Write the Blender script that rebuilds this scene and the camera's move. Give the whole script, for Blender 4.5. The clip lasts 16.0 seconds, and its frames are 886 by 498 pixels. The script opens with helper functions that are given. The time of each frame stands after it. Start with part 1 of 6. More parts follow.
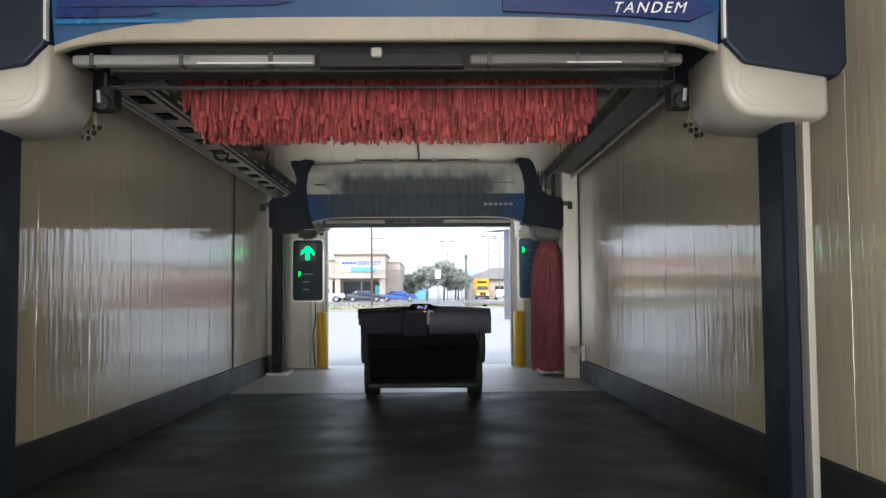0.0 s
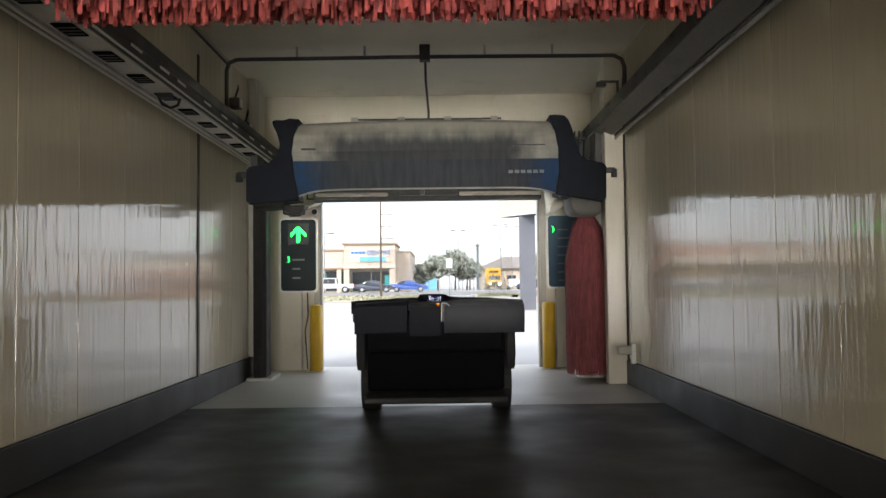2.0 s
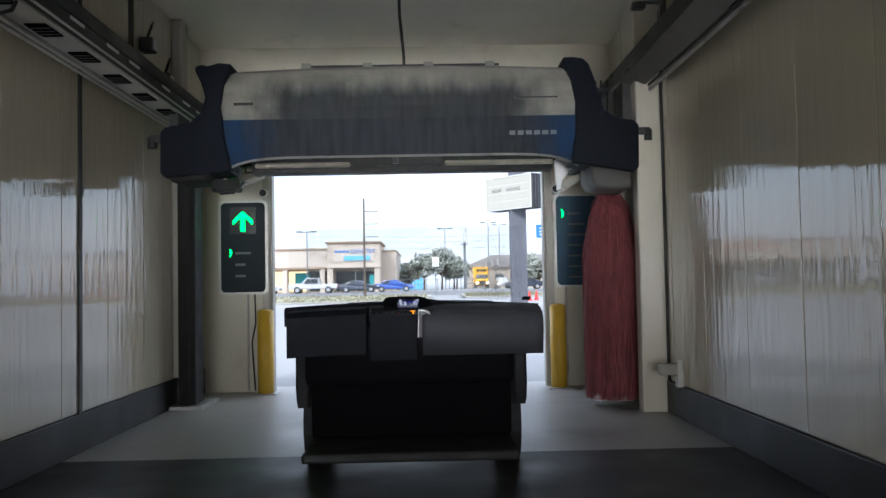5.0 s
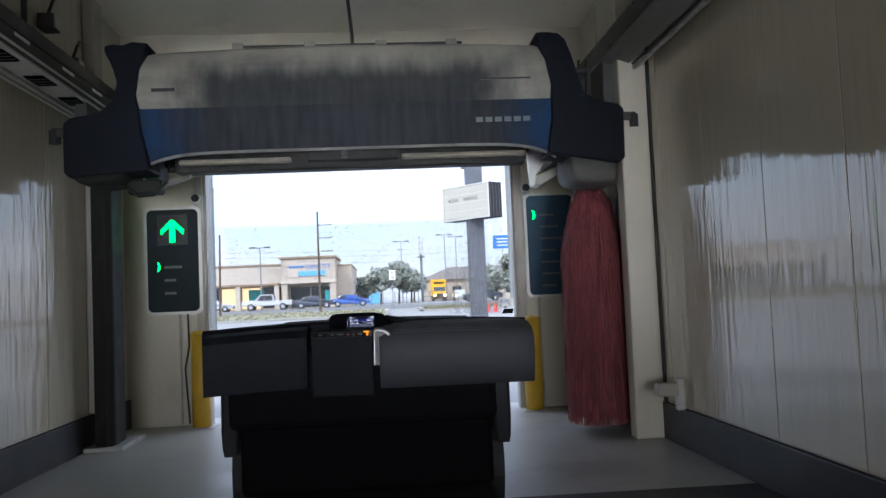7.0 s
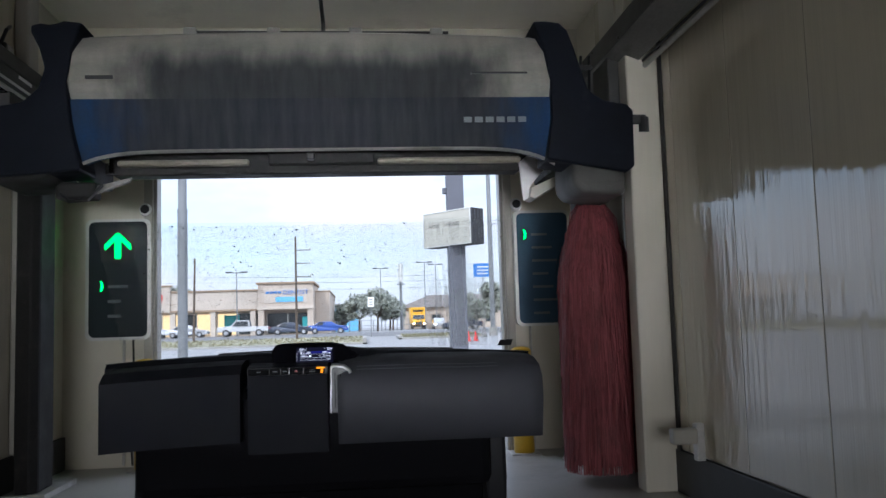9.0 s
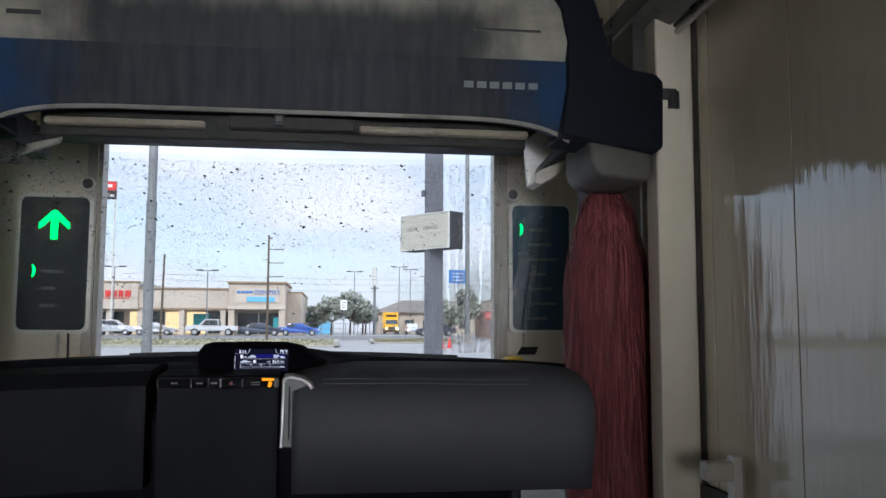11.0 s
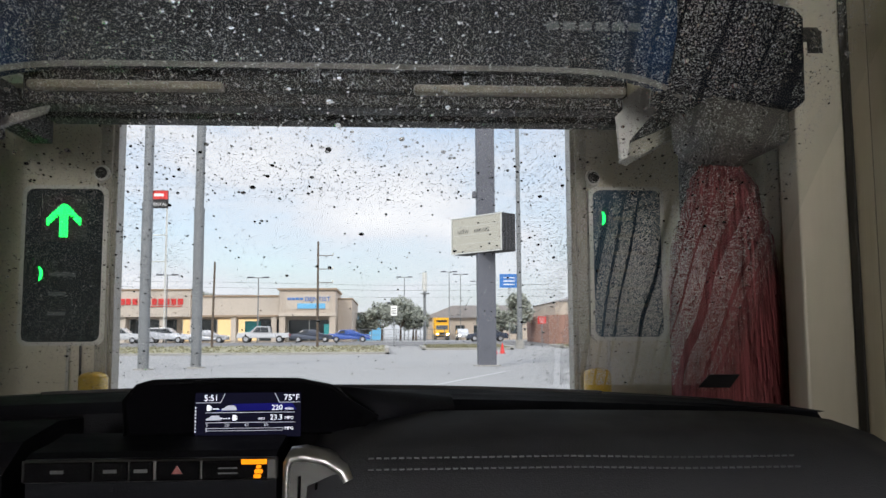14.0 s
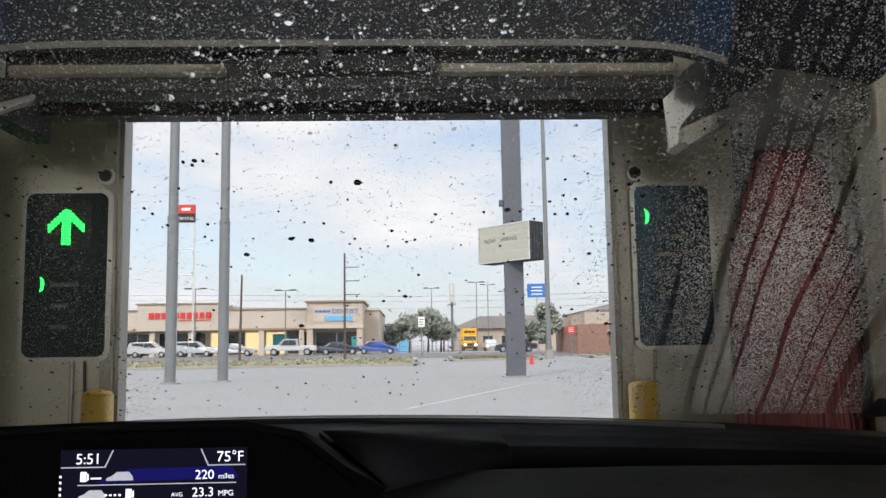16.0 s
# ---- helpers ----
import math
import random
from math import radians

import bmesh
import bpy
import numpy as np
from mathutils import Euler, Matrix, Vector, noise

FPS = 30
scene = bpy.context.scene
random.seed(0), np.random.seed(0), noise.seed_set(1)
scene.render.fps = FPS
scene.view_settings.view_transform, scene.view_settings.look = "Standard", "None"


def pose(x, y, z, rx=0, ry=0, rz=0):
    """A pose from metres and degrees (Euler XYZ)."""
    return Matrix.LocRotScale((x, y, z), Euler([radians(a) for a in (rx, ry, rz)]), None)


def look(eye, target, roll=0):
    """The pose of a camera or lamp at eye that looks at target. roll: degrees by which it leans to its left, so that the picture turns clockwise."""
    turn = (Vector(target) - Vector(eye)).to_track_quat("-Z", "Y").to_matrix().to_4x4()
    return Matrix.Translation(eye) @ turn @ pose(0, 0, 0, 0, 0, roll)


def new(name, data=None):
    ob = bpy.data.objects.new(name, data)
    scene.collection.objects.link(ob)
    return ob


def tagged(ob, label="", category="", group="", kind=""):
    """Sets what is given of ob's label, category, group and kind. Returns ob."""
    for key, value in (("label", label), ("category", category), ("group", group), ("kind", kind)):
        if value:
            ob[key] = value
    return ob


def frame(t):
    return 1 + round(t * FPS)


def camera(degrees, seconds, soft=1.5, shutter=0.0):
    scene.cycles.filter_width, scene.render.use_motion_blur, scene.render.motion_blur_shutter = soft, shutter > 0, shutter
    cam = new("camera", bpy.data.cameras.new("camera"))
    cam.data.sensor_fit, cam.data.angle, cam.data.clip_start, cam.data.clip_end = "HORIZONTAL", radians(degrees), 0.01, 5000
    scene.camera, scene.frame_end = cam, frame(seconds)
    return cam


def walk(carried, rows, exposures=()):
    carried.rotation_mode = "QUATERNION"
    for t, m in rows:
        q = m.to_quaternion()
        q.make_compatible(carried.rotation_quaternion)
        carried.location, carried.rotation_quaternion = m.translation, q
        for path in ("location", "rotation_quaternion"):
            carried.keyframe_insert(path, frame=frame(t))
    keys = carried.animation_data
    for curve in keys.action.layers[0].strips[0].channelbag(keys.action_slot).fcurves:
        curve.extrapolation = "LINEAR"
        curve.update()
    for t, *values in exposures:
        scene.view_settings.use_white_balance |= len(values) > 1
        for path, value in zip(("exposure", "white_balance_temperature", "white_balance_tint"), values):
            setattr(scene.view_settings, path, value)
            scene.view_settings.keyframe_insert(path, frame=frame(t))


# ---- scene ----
cam = camera(54.9, 16.0)
PATH = [
    (0, (0.222, -16.984, 1.388), (0.252, -14.987, 1.499), -0.4),
    (0.5, (0.153, -16.148, 1.378), (0.183, -14.15, 1.478), -0.4),
    (1, (0.171, -15.442, 1.383), (0.192, -13.445, 1.482), -0.4),
    (1.5, (0.197, -14.882, 1.389), (0.21, -12.884, 1.481), -0.6),
    (2, (0.184, -14.392, 1.368), (0.189, -12.394, 1.456), -0.7),
    (2.5, (0.195, -13.914, 1.375), (0.188, -11.916, 1.454), -1.0),
    (3, (0.207, -13.444, 1.375), (0.188, -11.446, 1.452), -0.8),
    (3.5, (0.207, -12.962, 1.372), (0.181, -10.964, 1.446), -0.8),
    (4, (0.228, -12.467, 1.361), (0.206, -10.469, 1.435), -0.9),
    (4.5, (0.233, -11.986, 1.355), (0.204, -9.988, 1.425), -1.4),
    (5, (0.254, -11.535, 1.362), (0.29, -9.538, 1.448), -1.1),
    (5.2, (0.256, -11.379, 1.357), (0.318, -9.382, 1.447), -1.5),
    (7.5, (0.248, -10.036, 1.356), (0.406, -8.047, 1.484), -2.4),
    (8, (0.272, -9.763, 1.356), (0.453, -7.776, 1.504), -2.3),
    (10.5, (0.33, -8.462, 1.328), (0.543, -6.482, 1.521), -0.3),
    (11, (0.318, -8.171, 1.325), (0.564, -6.196, 1.517), 0.2),
    (11.5, (0.323, -7.884, 1.328), (0.58, -5.909, 1.516), 0.2),
    (12, (0.314, -7.604, 1.33), (0.572, -5.63, 1.517), 0.1),
    (12.5, (0.317, -7.381, 1.329), (0.57, -5.407, 1.522), 0.2),
    (13, (0.359, -7.291, 1.322), (0.589, -5.313, 1.515), 0.1),
    (13.5, (0.359, -7.175, 1.327), (0.541, -5.193, 1.522), 0.0),
    (14, (0.307, -6.983, 1.351), (0.439, -4.998, 1.555), -0.3),
    (14.5, (0.305, -6.799, 1.351), (0.411, -4.813, 1.565), -0.5),
    (15, (0.282, -6.636, 1.358), (0.37, -4.65, 1.579), -0.8),
    (15.5, (0.288, -6.532, 1.353), (0.364, -4.546, 1.581), -0.8),
    (16, (0.321, -6.463, 1.35), (0.391, -4.478, 1.58), -0.9),
]
EXPOSURES = [(0.0, 2.1, 6100, 10), (0.5, 2.2, 6400, 10), (1.5, 2.3, 6900, 10), (2.5, 2.2, 6450, 10), (3.5, 2.1, 6150, 10), (5.0, 1.97, 5900, 10), (8.0, 1.74, 5750, 12), (10.5, 1.58, 5950, 11), (12.5, 1.46, 6350, 10), (16.0, 1.38, 6750, 11)]
walk(cam, [(t, look(eye, target, roll)) for t, eye, target, roll in PATH], EXPOSURES)

# ---------------------------------------------------------------- light
world = bpy.data.worlds.new("overcast_sky")
scene.world = world
world.use_nodes = True
wn, wl = world.node_tree.nodes, world.node_tree.links
wn.clear()
sky = wn.new("ShaderNodeTexSky")
sky.sky_type, sky.sun_disc = "NISHITA", False
sky.sun_elevation, sky.sun_rotation = radians(38), radians(150)
sky.air_density, sky.dust_density = 1.0, 2.0
sky_gain = wn.new("ShaderNodeVectorMath")
sky_gain.operation = "SCALE"
sky_gain.inputs["Scale"].default_value = 0.09
coord = wn.new("ShaderNodeTexCoord")
squash = wn.new("ShaderNodeMapping")
squash.inputs["Scale"].default_value = (1.0, 1.0, 3.2)
cloud = wn.new("ShaderNodeTexNoise")
cloud.inputs["Scale"].default_value = 3.2
cloud.inputs["Detail"].default_value = 7
cloud.inputs["Roughness"].default_value = 0.55
cover = wn.new("ShaderNodeValToRGB")
cover.color_ramp.elements[0].position, cover.color_ramp.elements[0].color = 0.30, (0.35, 0.35, 0.35, 1)
cover.color_ramp.elements[1].position, cover.color_ramp.elements[1].color = 0.58, (1, 1, 1, 1)
shade = wn.new("ShaderNodeValToRGB")
shade.color_ramp.elements[0].position, shade.color_ramp.elements[0].color = 0.35, (0.252, 0.284, 0.340, 1)
shade.color_ramp.elements[1].position, shade.color_ramp.elements[1].color = 0.72, (0.416, 0.420, 0.438, 1)
blend = wn.new("ShaderNodeMixRGB")
back = wn.new("ShaderNodeBackground")
back.inputs["Strength"].default_value = 1.0
wout = wn.new("ShaderNodeOutputWorld")
wl.new(coord.outputs["Generated"], squash.inputs["Vector"])
wl.new(squash.outputs[0], cloud.inputs["Vector"])
wl.new(cloud.outputs[0], cover.inputs[0])
wl.new(cloud.outputs[0], shade.inputs[0])
wl.new(sky.outputs[0], sky_gain.inputs[0])
wl.new(cover.outputs[0], blend.inputs[0])
wl.new(sky_gain.outputs[0], blend.inputs[1])
wl.new(shade.outputs[0], blend.inputs[2])
# an overcast sky is brighter overhead than near the horizon
part_z = wn.new("ShaderNodeSeparateXYZ")
lift_z = wn.new("ShaderNodeMapRange")
lift_z.inputs["From Min"].default_value, lift_z.inputs["From Max"].default_value = 0.25, 1.0
lift_z.inputs["To Min"].default_value, lift_z.inputs["To Max"].default_value = 1.0, 2.8
overhead = wn.new("ShaderNodeVectorMath")
overhead.operation = "SCALE"
wl.new(coord.outputs["Generated"], part_z.inputs[0])
wl.new(part_z.outputs["Z"], lift_z.inputs["Value"])
wl.new(blend.outputs[0], overhead.inputs[0])
wl.new(lift_z.outputs[0], overhead.inputs["Scale"])
wl.new(overhead.outputs[0], back.inputs[0])
wl.new(back.outputs[0], wout.inputs[0])

sun = new("sun", bpy.data.lights.new("sun", "SUN"))
sun.data.energy, sun.data.angle, sun.data.color = 0.9, radians(14), (1.0, 0.95, 0.88)
sun.matrix_world = look((-30, -45, 50), (0, 8, 0))

# stand-in lamp for entrance daylight behind the camera, tilted up to lift the ceiling
entrance = new("entrance_daylight", bpy.data.lights.new("entrance_daylight", "AREA"))
entrance.data.shape, entrance.data.size, entrance.data.size_y = "RECTANGLE", 3.6, 3.0
entrance.data.energy, entrance.data.color = 106.0, (1.0, 0.97, 0.92)
entrance.matrix_world = look((0, -20.1, 1.5), (0, -10, 5.2))
# added narrow fill lamp in the entrance, lifts the far gantry and end wall
beyond = new("far_end_fill", bpy.data.lights.new("far_end_fill", "AREA"))
beyond.data.shape, beyond.data.size, beyond.data.size_y, beyond.data.spread = "RECTANGLE", 3.6, 1.2, radians(15)
beyond.data.energy, beyond.data.color = 7.5, (1.0, 0.98, 0.95)
beyond.matrix_world = look((0, -20.05, 0.75), (0, 0, 3.1))

# ---------------------------------------------------------------- materials


def mat(name, base, rough=0.5, metal=0.0, vary=0.12, scale=3.0, grain=60.0, bump=0.05, stretch=(1, 1, 1), per_object=0.0, spec=0.5, dirt=None, dirt_scale=1.2, dirt_at=0.55, dirt_amount=0.6, per_island=0.0, coat=0.0):
    """A surface with colour variation at two scales, fine relief and, where given, stains."""
    m = bpy.data.materials.new(name)
    m.use_nodes = True
    n, l = m.node_tree.nodes, m.node_tree.links
    bsdf = n["Principled BSDF"]
    bsdf.inputs["Roughness"].default_value = rough
    bsdf.inputs["Metallic"].default_value = metal
    bsdf.inputs["Specular IOR Level"].default_value = spec
    bsdf.inputs["Coat Weight"].default_value = coat
    tc = n.new("ShaderNodeTexCoord")
    mp = n.new("ShaderNodeMapping")
    mp.inputs["Scale"].default_value = stretch
    l.new(tc.outputs["Object"], mp.inputs["Vector"])
    big = n.new("ShaderNodeTexNoise")
    big.inputs["Scale"].default_value, big.inputs["Detail"].default_value = scale, 5
    fine = n.new("ShaderNodeTexNoise")
    fine.inputs["Scale"].default_value, fine.inputs["Detail"].default_value = grain, 3
    for t in (big, fine):
        l.new(mp.outputs[0], t.inputs["Vector"])
    add = n.new("ShaderNodeMath")
    add.operation = "MULTIPLY_ADD"
    add.inputs[1].default_value = 0.35
    l.new(fine.outputs[0], add.inputs[0])
    l.new(big.outputs[0], add.inputs[2])
    value = add.outputs[0]
    for amount, kind in ((per_object, "ShaderNodeObjectInfo"), (per_island, "ShaderNodeNewGeometry")):
        if amount:
            info = n.new(kind)
            more = n.new("ShaderNodeMath")
            more.operation = "MULTIPLY_ADD"
            more.inputs[1].default_value = amount
            l.new(info.outputs["Random" if kind == "ShaderNodeObjectInfo" else "Random Per Island"], more.inputs[0])
            l.new(value, more.inputs[2])
            value = more.outputs[0]
    span = n.new("ShaderNodeMapRange")
    extra = per_object + per_island
    span.inputs["From Min"].default_value, span.inputs["From Max"].default_value = 0.4, 0.95 + extra
    span.inputs["To Min"].default_value, span.inputs["To Max"].default_value = 1 - vary, 1 + vary
    l.new(value, span.inputs["Value"])
    col = n.new("ShaderNodeVectorMath")
    col.operation = "SCALE"
    col.inputs[0].default_value = base
    l.new(span.outputs[0], col.inputs["Scale"])
    out = col.outputs[0]
    if dirt:
        d = n.new("ShaderNodeTexNoise")
        d.inputs["Scale"].default_value, d.inputs["Detail"].default_value, d.inputs["Roughness"].default_value = dirt_scale, 8, 0.65
        l.new(mp.outputs[0], d.inputs["Vector"])
        r = n.new("ShaderNodeMapRange")
        r.inputs["From Min"].default_value, r.inputs["From Max"].default_value = dirt_at, dirt_at + 0.15
        r.inputs["To Max"].default_value = dirt_amount
        l.new(d.outputs[0], r.inputs["Value"])
        mx = n.new("ShaderNodeMixRGB")
        mx.inputs[2].default_value = (*dirt, 1)
        l.new(r.outputs[0], mx.inputs[0])
        l.new(out, mx.inputs[1])
        out = mx.outputs[0]
    l.new(out, bsdf.inputs["Base Color"])
    rr = n.new("ShaderNodeMapRange")
    rr.inputs["From Min"].default_value, rr.inputs["From Max"].default_value = 0.3, 0.7
    rr.inputs["To Min"].default_value, rr.inputs["To Max"].default_value = rough * 0.8, min(1, rough * 1.25)
    l.new(big.outputs[0], rr.inputs["Value"])
    l.new(rr.outputs[0], bsdf.inputs["Roughness"])
    if bump:
        b = n.new("ShaderNodeBump")
        b.inputs["Strength"].default_value, b.inputs["Distance"].default_value = bump, 0.01
        l.new(fine.outputs[0], b.inputs["Height"])
        l.new(b.outputs[0], bsdf.inputs["Normal"])
    return m


def glow(name, color, strength):
    m = bpy.data.materials.new(name)
    m.use_nodes = True
    b = m.node_tree.nodes["Principled BSDF"]
    b.inputs["Base Color"].default_value = (*[c * 0.3 for c in color], 1)
    b.inputs["Specular IOR Level"].default_value = 0.0
    b.inputs["Emission Color"].default_value = (*color, 1)
    b.inputs["Emission Strength"].default_value = strength
    return m


def clear_glass(name, tint=(1, 1, 1), gloss=0.06, haze=0.0):
    """A thin pane: straight through, with a mirror share that rises at a slant."""
    m = bpy.data.materials.new(name)
    m.use_nodes = True
    n, l = m.node_tree.nodes, m.node_tree.links
    n.clear()
    t, g, mix, out = n.new("ShaderNodeBsdfTransparent"), n.new("ShaderNodeBsdfGlossy"), n.new("ShaderNodeMixShader"), n.new("ShaderNodeOutputMaterial")
    t.inputs[0].default_value = (*tint, 1)
    g.inputs["Roughness"].default_value = 0.02
    mix.inputs[0].default_value = gloss
    film, wet = n.new("ShaderNodeBsdfTranslucent"), n.new("ShaderNodeMixShader")
    wet.inputs[0].default_value = haze
    l.new(t.outputs[0], wet.inputs[1]), l.new(film.outputs[0], wet.inputs[2])
    l.new(wet.outputs[0], mix.inputs[1]), l.new(g.outputs[0], mix.inputs[2]), l.new(mix.outputs[0], out.inputs[0])
    return m


def water(name, milky=0.0):
    m = bpy.data.materials.new(name)
    m.use_nodes = True
    b = m.node_tree.nodes["Principled BSDF"]
    b.inputs["Base Color"].default_value = (1, 1, 1, 1)
    b.inputs["Roughness"].default_value = 0.0
    b.inputs["IOR"].default_value = 1.33
    b.inputs["Transmission Weight"].default_value = 1.0
    if milky:  # white share stands in for daylight that clear drops bend
        n, l = m.node_tree.nodes, m.node_tree.links
        through_it, off_it, cloudy, mix = n.new("ShaderNodeBsdfTranslucent"), n.new("ShaderNodeBsdfDiffuse"), n.new("ShaderNodeMixShader"), n.new("ShaderNodeMixShader")
        for k, lobe in enumerate((through_it, off_it)):
            lobe.inputs[0].default_value = (0.95, 0.95, 0.95, 1)
            l.new(lobe.outputs[0], cloudy.inputs[k + 1])
        mix.inputs[0].default_value = milky
        l.new(b.outputs[0], mix.inputs[1]), l.new(cloudy.outputs[0], mix.inputs[2])
        l.new(mix.outputs[0], n["Material Output"].inputs[0])
    return m


M_WALL = mat("glossy_cream_wall_panel", (0.63, 0.565, 0.425), 0.045, spec=0.9, vary=0.12, scale=0.8, grain=20, bump=0.26, stretch=(1, 1, 0.06), per_object=0.25, dirt=(0.30, 0.27, 0.20), dirt_scale=1.0, dirt_at=0.56, dirt_amount=0.35)


def ribbed(m, period, strength):
    """Fine upright ribs moulded into a panel."""
    n, l = m.node_tree.nodes, m.node_tree.links
    tc, wave, b = n.new("ShaderNodeTexCoord"), n.new("ShaderNodeTexWave"), n.new("ShaderNodeBump")
    wave.wave_type, wave.bands_direction, wave.wave_profile = "BANDS", "Y", "SIN"
    wave.inputs["Scale"].default_value = 2 * math.pi / 20 / period
    wave.inputs["Distortion"].default_value = 0.6
    wave.inputs["Detail Scale"].default_value = 0.6
    b.inputs["Strength"].default_value, b.inputs["Distance"].default_value = strength, 0.002
    bsdf = n["Principled BSDF"]
    l.new(bsdf.inputs["Normal"].links[0].from_socket, b.inputs["Normal"])
    l.new(tc.outputs["Object"], wave.inputs["Vector"])
    l.new(wave.outputs["Fac"], b.inputs["Height"])
    l.new(b.outputs[0], bsdf.inputs["Normal"])


ribbed(M_WALL, 0.023, 0.10)
ribbed(M_WALL, 0.20, 0.10)


def wavy(m, across, along, depth):
    """Slow unevenness of a thin panel: it wanders quickly along the wall and slowly up it."""
    n, l = m.node_tree.nodes, m.node_tree.links
    tc, mp, no, b = n.new("ShaderNodeTexCoord"), n.new("ShaderNodeMapping"), n.new("ShaderNodeTexNoise"), n.new("ShaderNodeBump")
    mp.inputs["Scale"].default_value = (1, across, along)
    no.inputs["Scale"].default_value, no.inputs["Detail"].default_value = 1.0, 2
    b.inputs["Strength"].default_value, b.inputs["Distance"].default_value = 1.0, depth
    bsdf = n["Principled BSDF"]
    l.new(bsdf.inputs["Normal"].links[0].from_socket, b.inputs["Normal"])
    l.new(tc.outputs["Object"], mp.inputs["Vector"])
    l.new(mp.outputs[0], no.inputs["Vector"])
    l.new(no.outputs[0], b.inputs["Height"])
    l.new(b.outputs[0], bsdf.inputs["Normal"])


wavy(M_WALL, 10.0, 1.7, 0.0050)
M_PAINT = mat("cream_painted_wall", (0.60, 0.56, 0.455), 0.45, vary=0.08, scale=1.2, grain=40, bump=0.05, dirt=(0.32, 0.28, 0.20), dirt_at=0.58, dirt_amount=0.4)
M_COLUMN = mat("glossy_cream_painted_sheet", (0.66, 0.615, 0.51), 0.16, spec=0.7, vary=0.08, scale=0.9, grain=30, bump=0.05, stretch=(1, 1, 0.1), dirt=(0.45, 0.40, 0.30), dirt_at=0.6, dirt_amount=0.3)
M_CEIL = mat("cream_ceiling_board", (0.84, 0.78, 0.655), 0.5, vary=0.07, scale=0.9, grain=30, bump=0.04, dirt=(0.36, 0.31, 0.23), dirt_at=0.6, dirt_amount=0.35)
M_JOINT = mat("grey_brown_panel_joint", (0.17, 0.15, 0.12), 0.55, vary=0.2)
M_SEAM = mat("dark_rubber_seam", (0.03, 0.028, 0.025), 0.6, vary=0.2)
# paler than the rest of the floor, to bounce daylight up at the exit
M_BOUNCEFLOOR = mat("pale_bounce_floor", (0.37, 0.355, 0.325), 0.42, vary=0.2, scale=1.2, grain=40, bump=0.12, dirt=(0.18, 0.17, 0.15), dirt_scale=0.7, dirt_amount=0.5)
M_FLOOR = mat("near_black_floor", (0.032, 0.031, 0.030), 0.5, spec=0.25, vary=0.25, scale=1.5, grain=50, bump=0.2, dirt=(0.02, 0.02, 0.02), dirt_scale=0.8)
M_STEEL = mat("galvanised_steel", (0.50, 0.49, 0.46), 0.4, 0.35, vary=0.25, scale=4, grain=70, bump=0.06, dirt=(0.09, 0.07, 0.05), dirt_scale=2.5, dirt_at=0.5)
M_DARKSTEEL = mat("dark_grimy_steel", (0.062, 0.060, 0.057), 0.45, 0.5, vary=0.3, scale=3, grain=60, bump=0.1, dirt=(0.2, 0.17, 0.13), dirt_scale=3, dirt_at=0.6, dirt_amount=0.35)
M_BLACKSTEEL = mat("speckled_black_steel", (0.022, 0.021, 0.020), 0.65, 0.1, spec=0.2, vary=0.4, scale=4, grain=60, bump=0.12, dirt=(0.07, 0.06, 0.05), dirt_scale=5, dirt_at=0.58, dirt_amount=0.4)
M_TRAY = mat("dusty_zinc_tray", (0.60, 0.58, 0.53), 0.5, 0.0, vary=0.2, scale=3, grain=60, bump=0.06, dirt=(0.12, 0.10, 0.08), dirt_scale=2.5, dirt_at=0.55, dirt_amount=0.5, stretch=(1, 0.4, 1))
M_RAIL = mat("dusty_grey_rail_steel", (0.23, 0.22, 0.205), 0.6, 0.15, spec=0.3, vary=0.3, scale=2, grain=50, bump=0.08, dirt=(0.07, 0.06, 0.05), dirt_scale=2.5, dirt_at=0.52, dirt_amount=0.55, stretch=(1, 0.35, 1))
M_NAVY = mat("dark_navy_moulded_plastic", (0.008, 0.013, 0.026), 0.5, spec=0.3, vary=0.2, scale=4, grain=90, bump=0.08)
M_WHITE = mat("cream_white_moulded_plastic", (0.37, 0.35, 0.30), 0.38, vary=0.06, scale=2, grain=50, bump=0.03, dirt=(0.42, 0.38, 0.30), dirt_scale=2.2, dirt_at=0.56, dirt_amount=0.4)
M_LIP = mat("dusty_beige_lip", (0.29, 0.25, 0.185), 0.45, vary=0.15, scale=2, grain=50, bump=0.04, dirt=(0.17, 0.145, 0.105), dirt_scale=2.5, dirt_at=0.52, dirt_amount=0.6, stretch=(1, 1, 0.4))
# cream and stains set darker for the shade around the exit gantry
M_SMUDGED = mat("shade_toned_sooty_cream", (0.26, 0.245, 0.21), 0.7, spec=0.2, vary=0.15, scale=2, grain=50, bump=0.05, dirt=(0.12, 0.113, 0.10), dirt_scale=0.9, dirt_at=0.50, dirt_amount=0.6, stretch=(0.8, 1, 1.6))
M_GRIME = mat("grimy_grey_plastic", (0.34, 0.325, 0.29), 0.5, vary=0.15, scale=2, grain=50, bump=0.05, dirt=(0.07, 0.065, 0.06), dirt_scale=2.0, dirt_at=0.5, dirt_amount=0.6)
M_BLUE = mat("blue_printed_fascia", (0.004, 0.050, 0.135), 0.4, spec=0.25, vary=0.1, scale=2, grain=40, bump=0.02)
M_BLUELIGHT = mat("light_blue_print", (0.012, 0.125, 0.30), 0.3, vary=0.06, bump=0.02)
M_BLUEDEEP = mat("deep_blue_print", (0.008, 0.020, 0.105), 0.3, vary=0.08, bump=0.02)
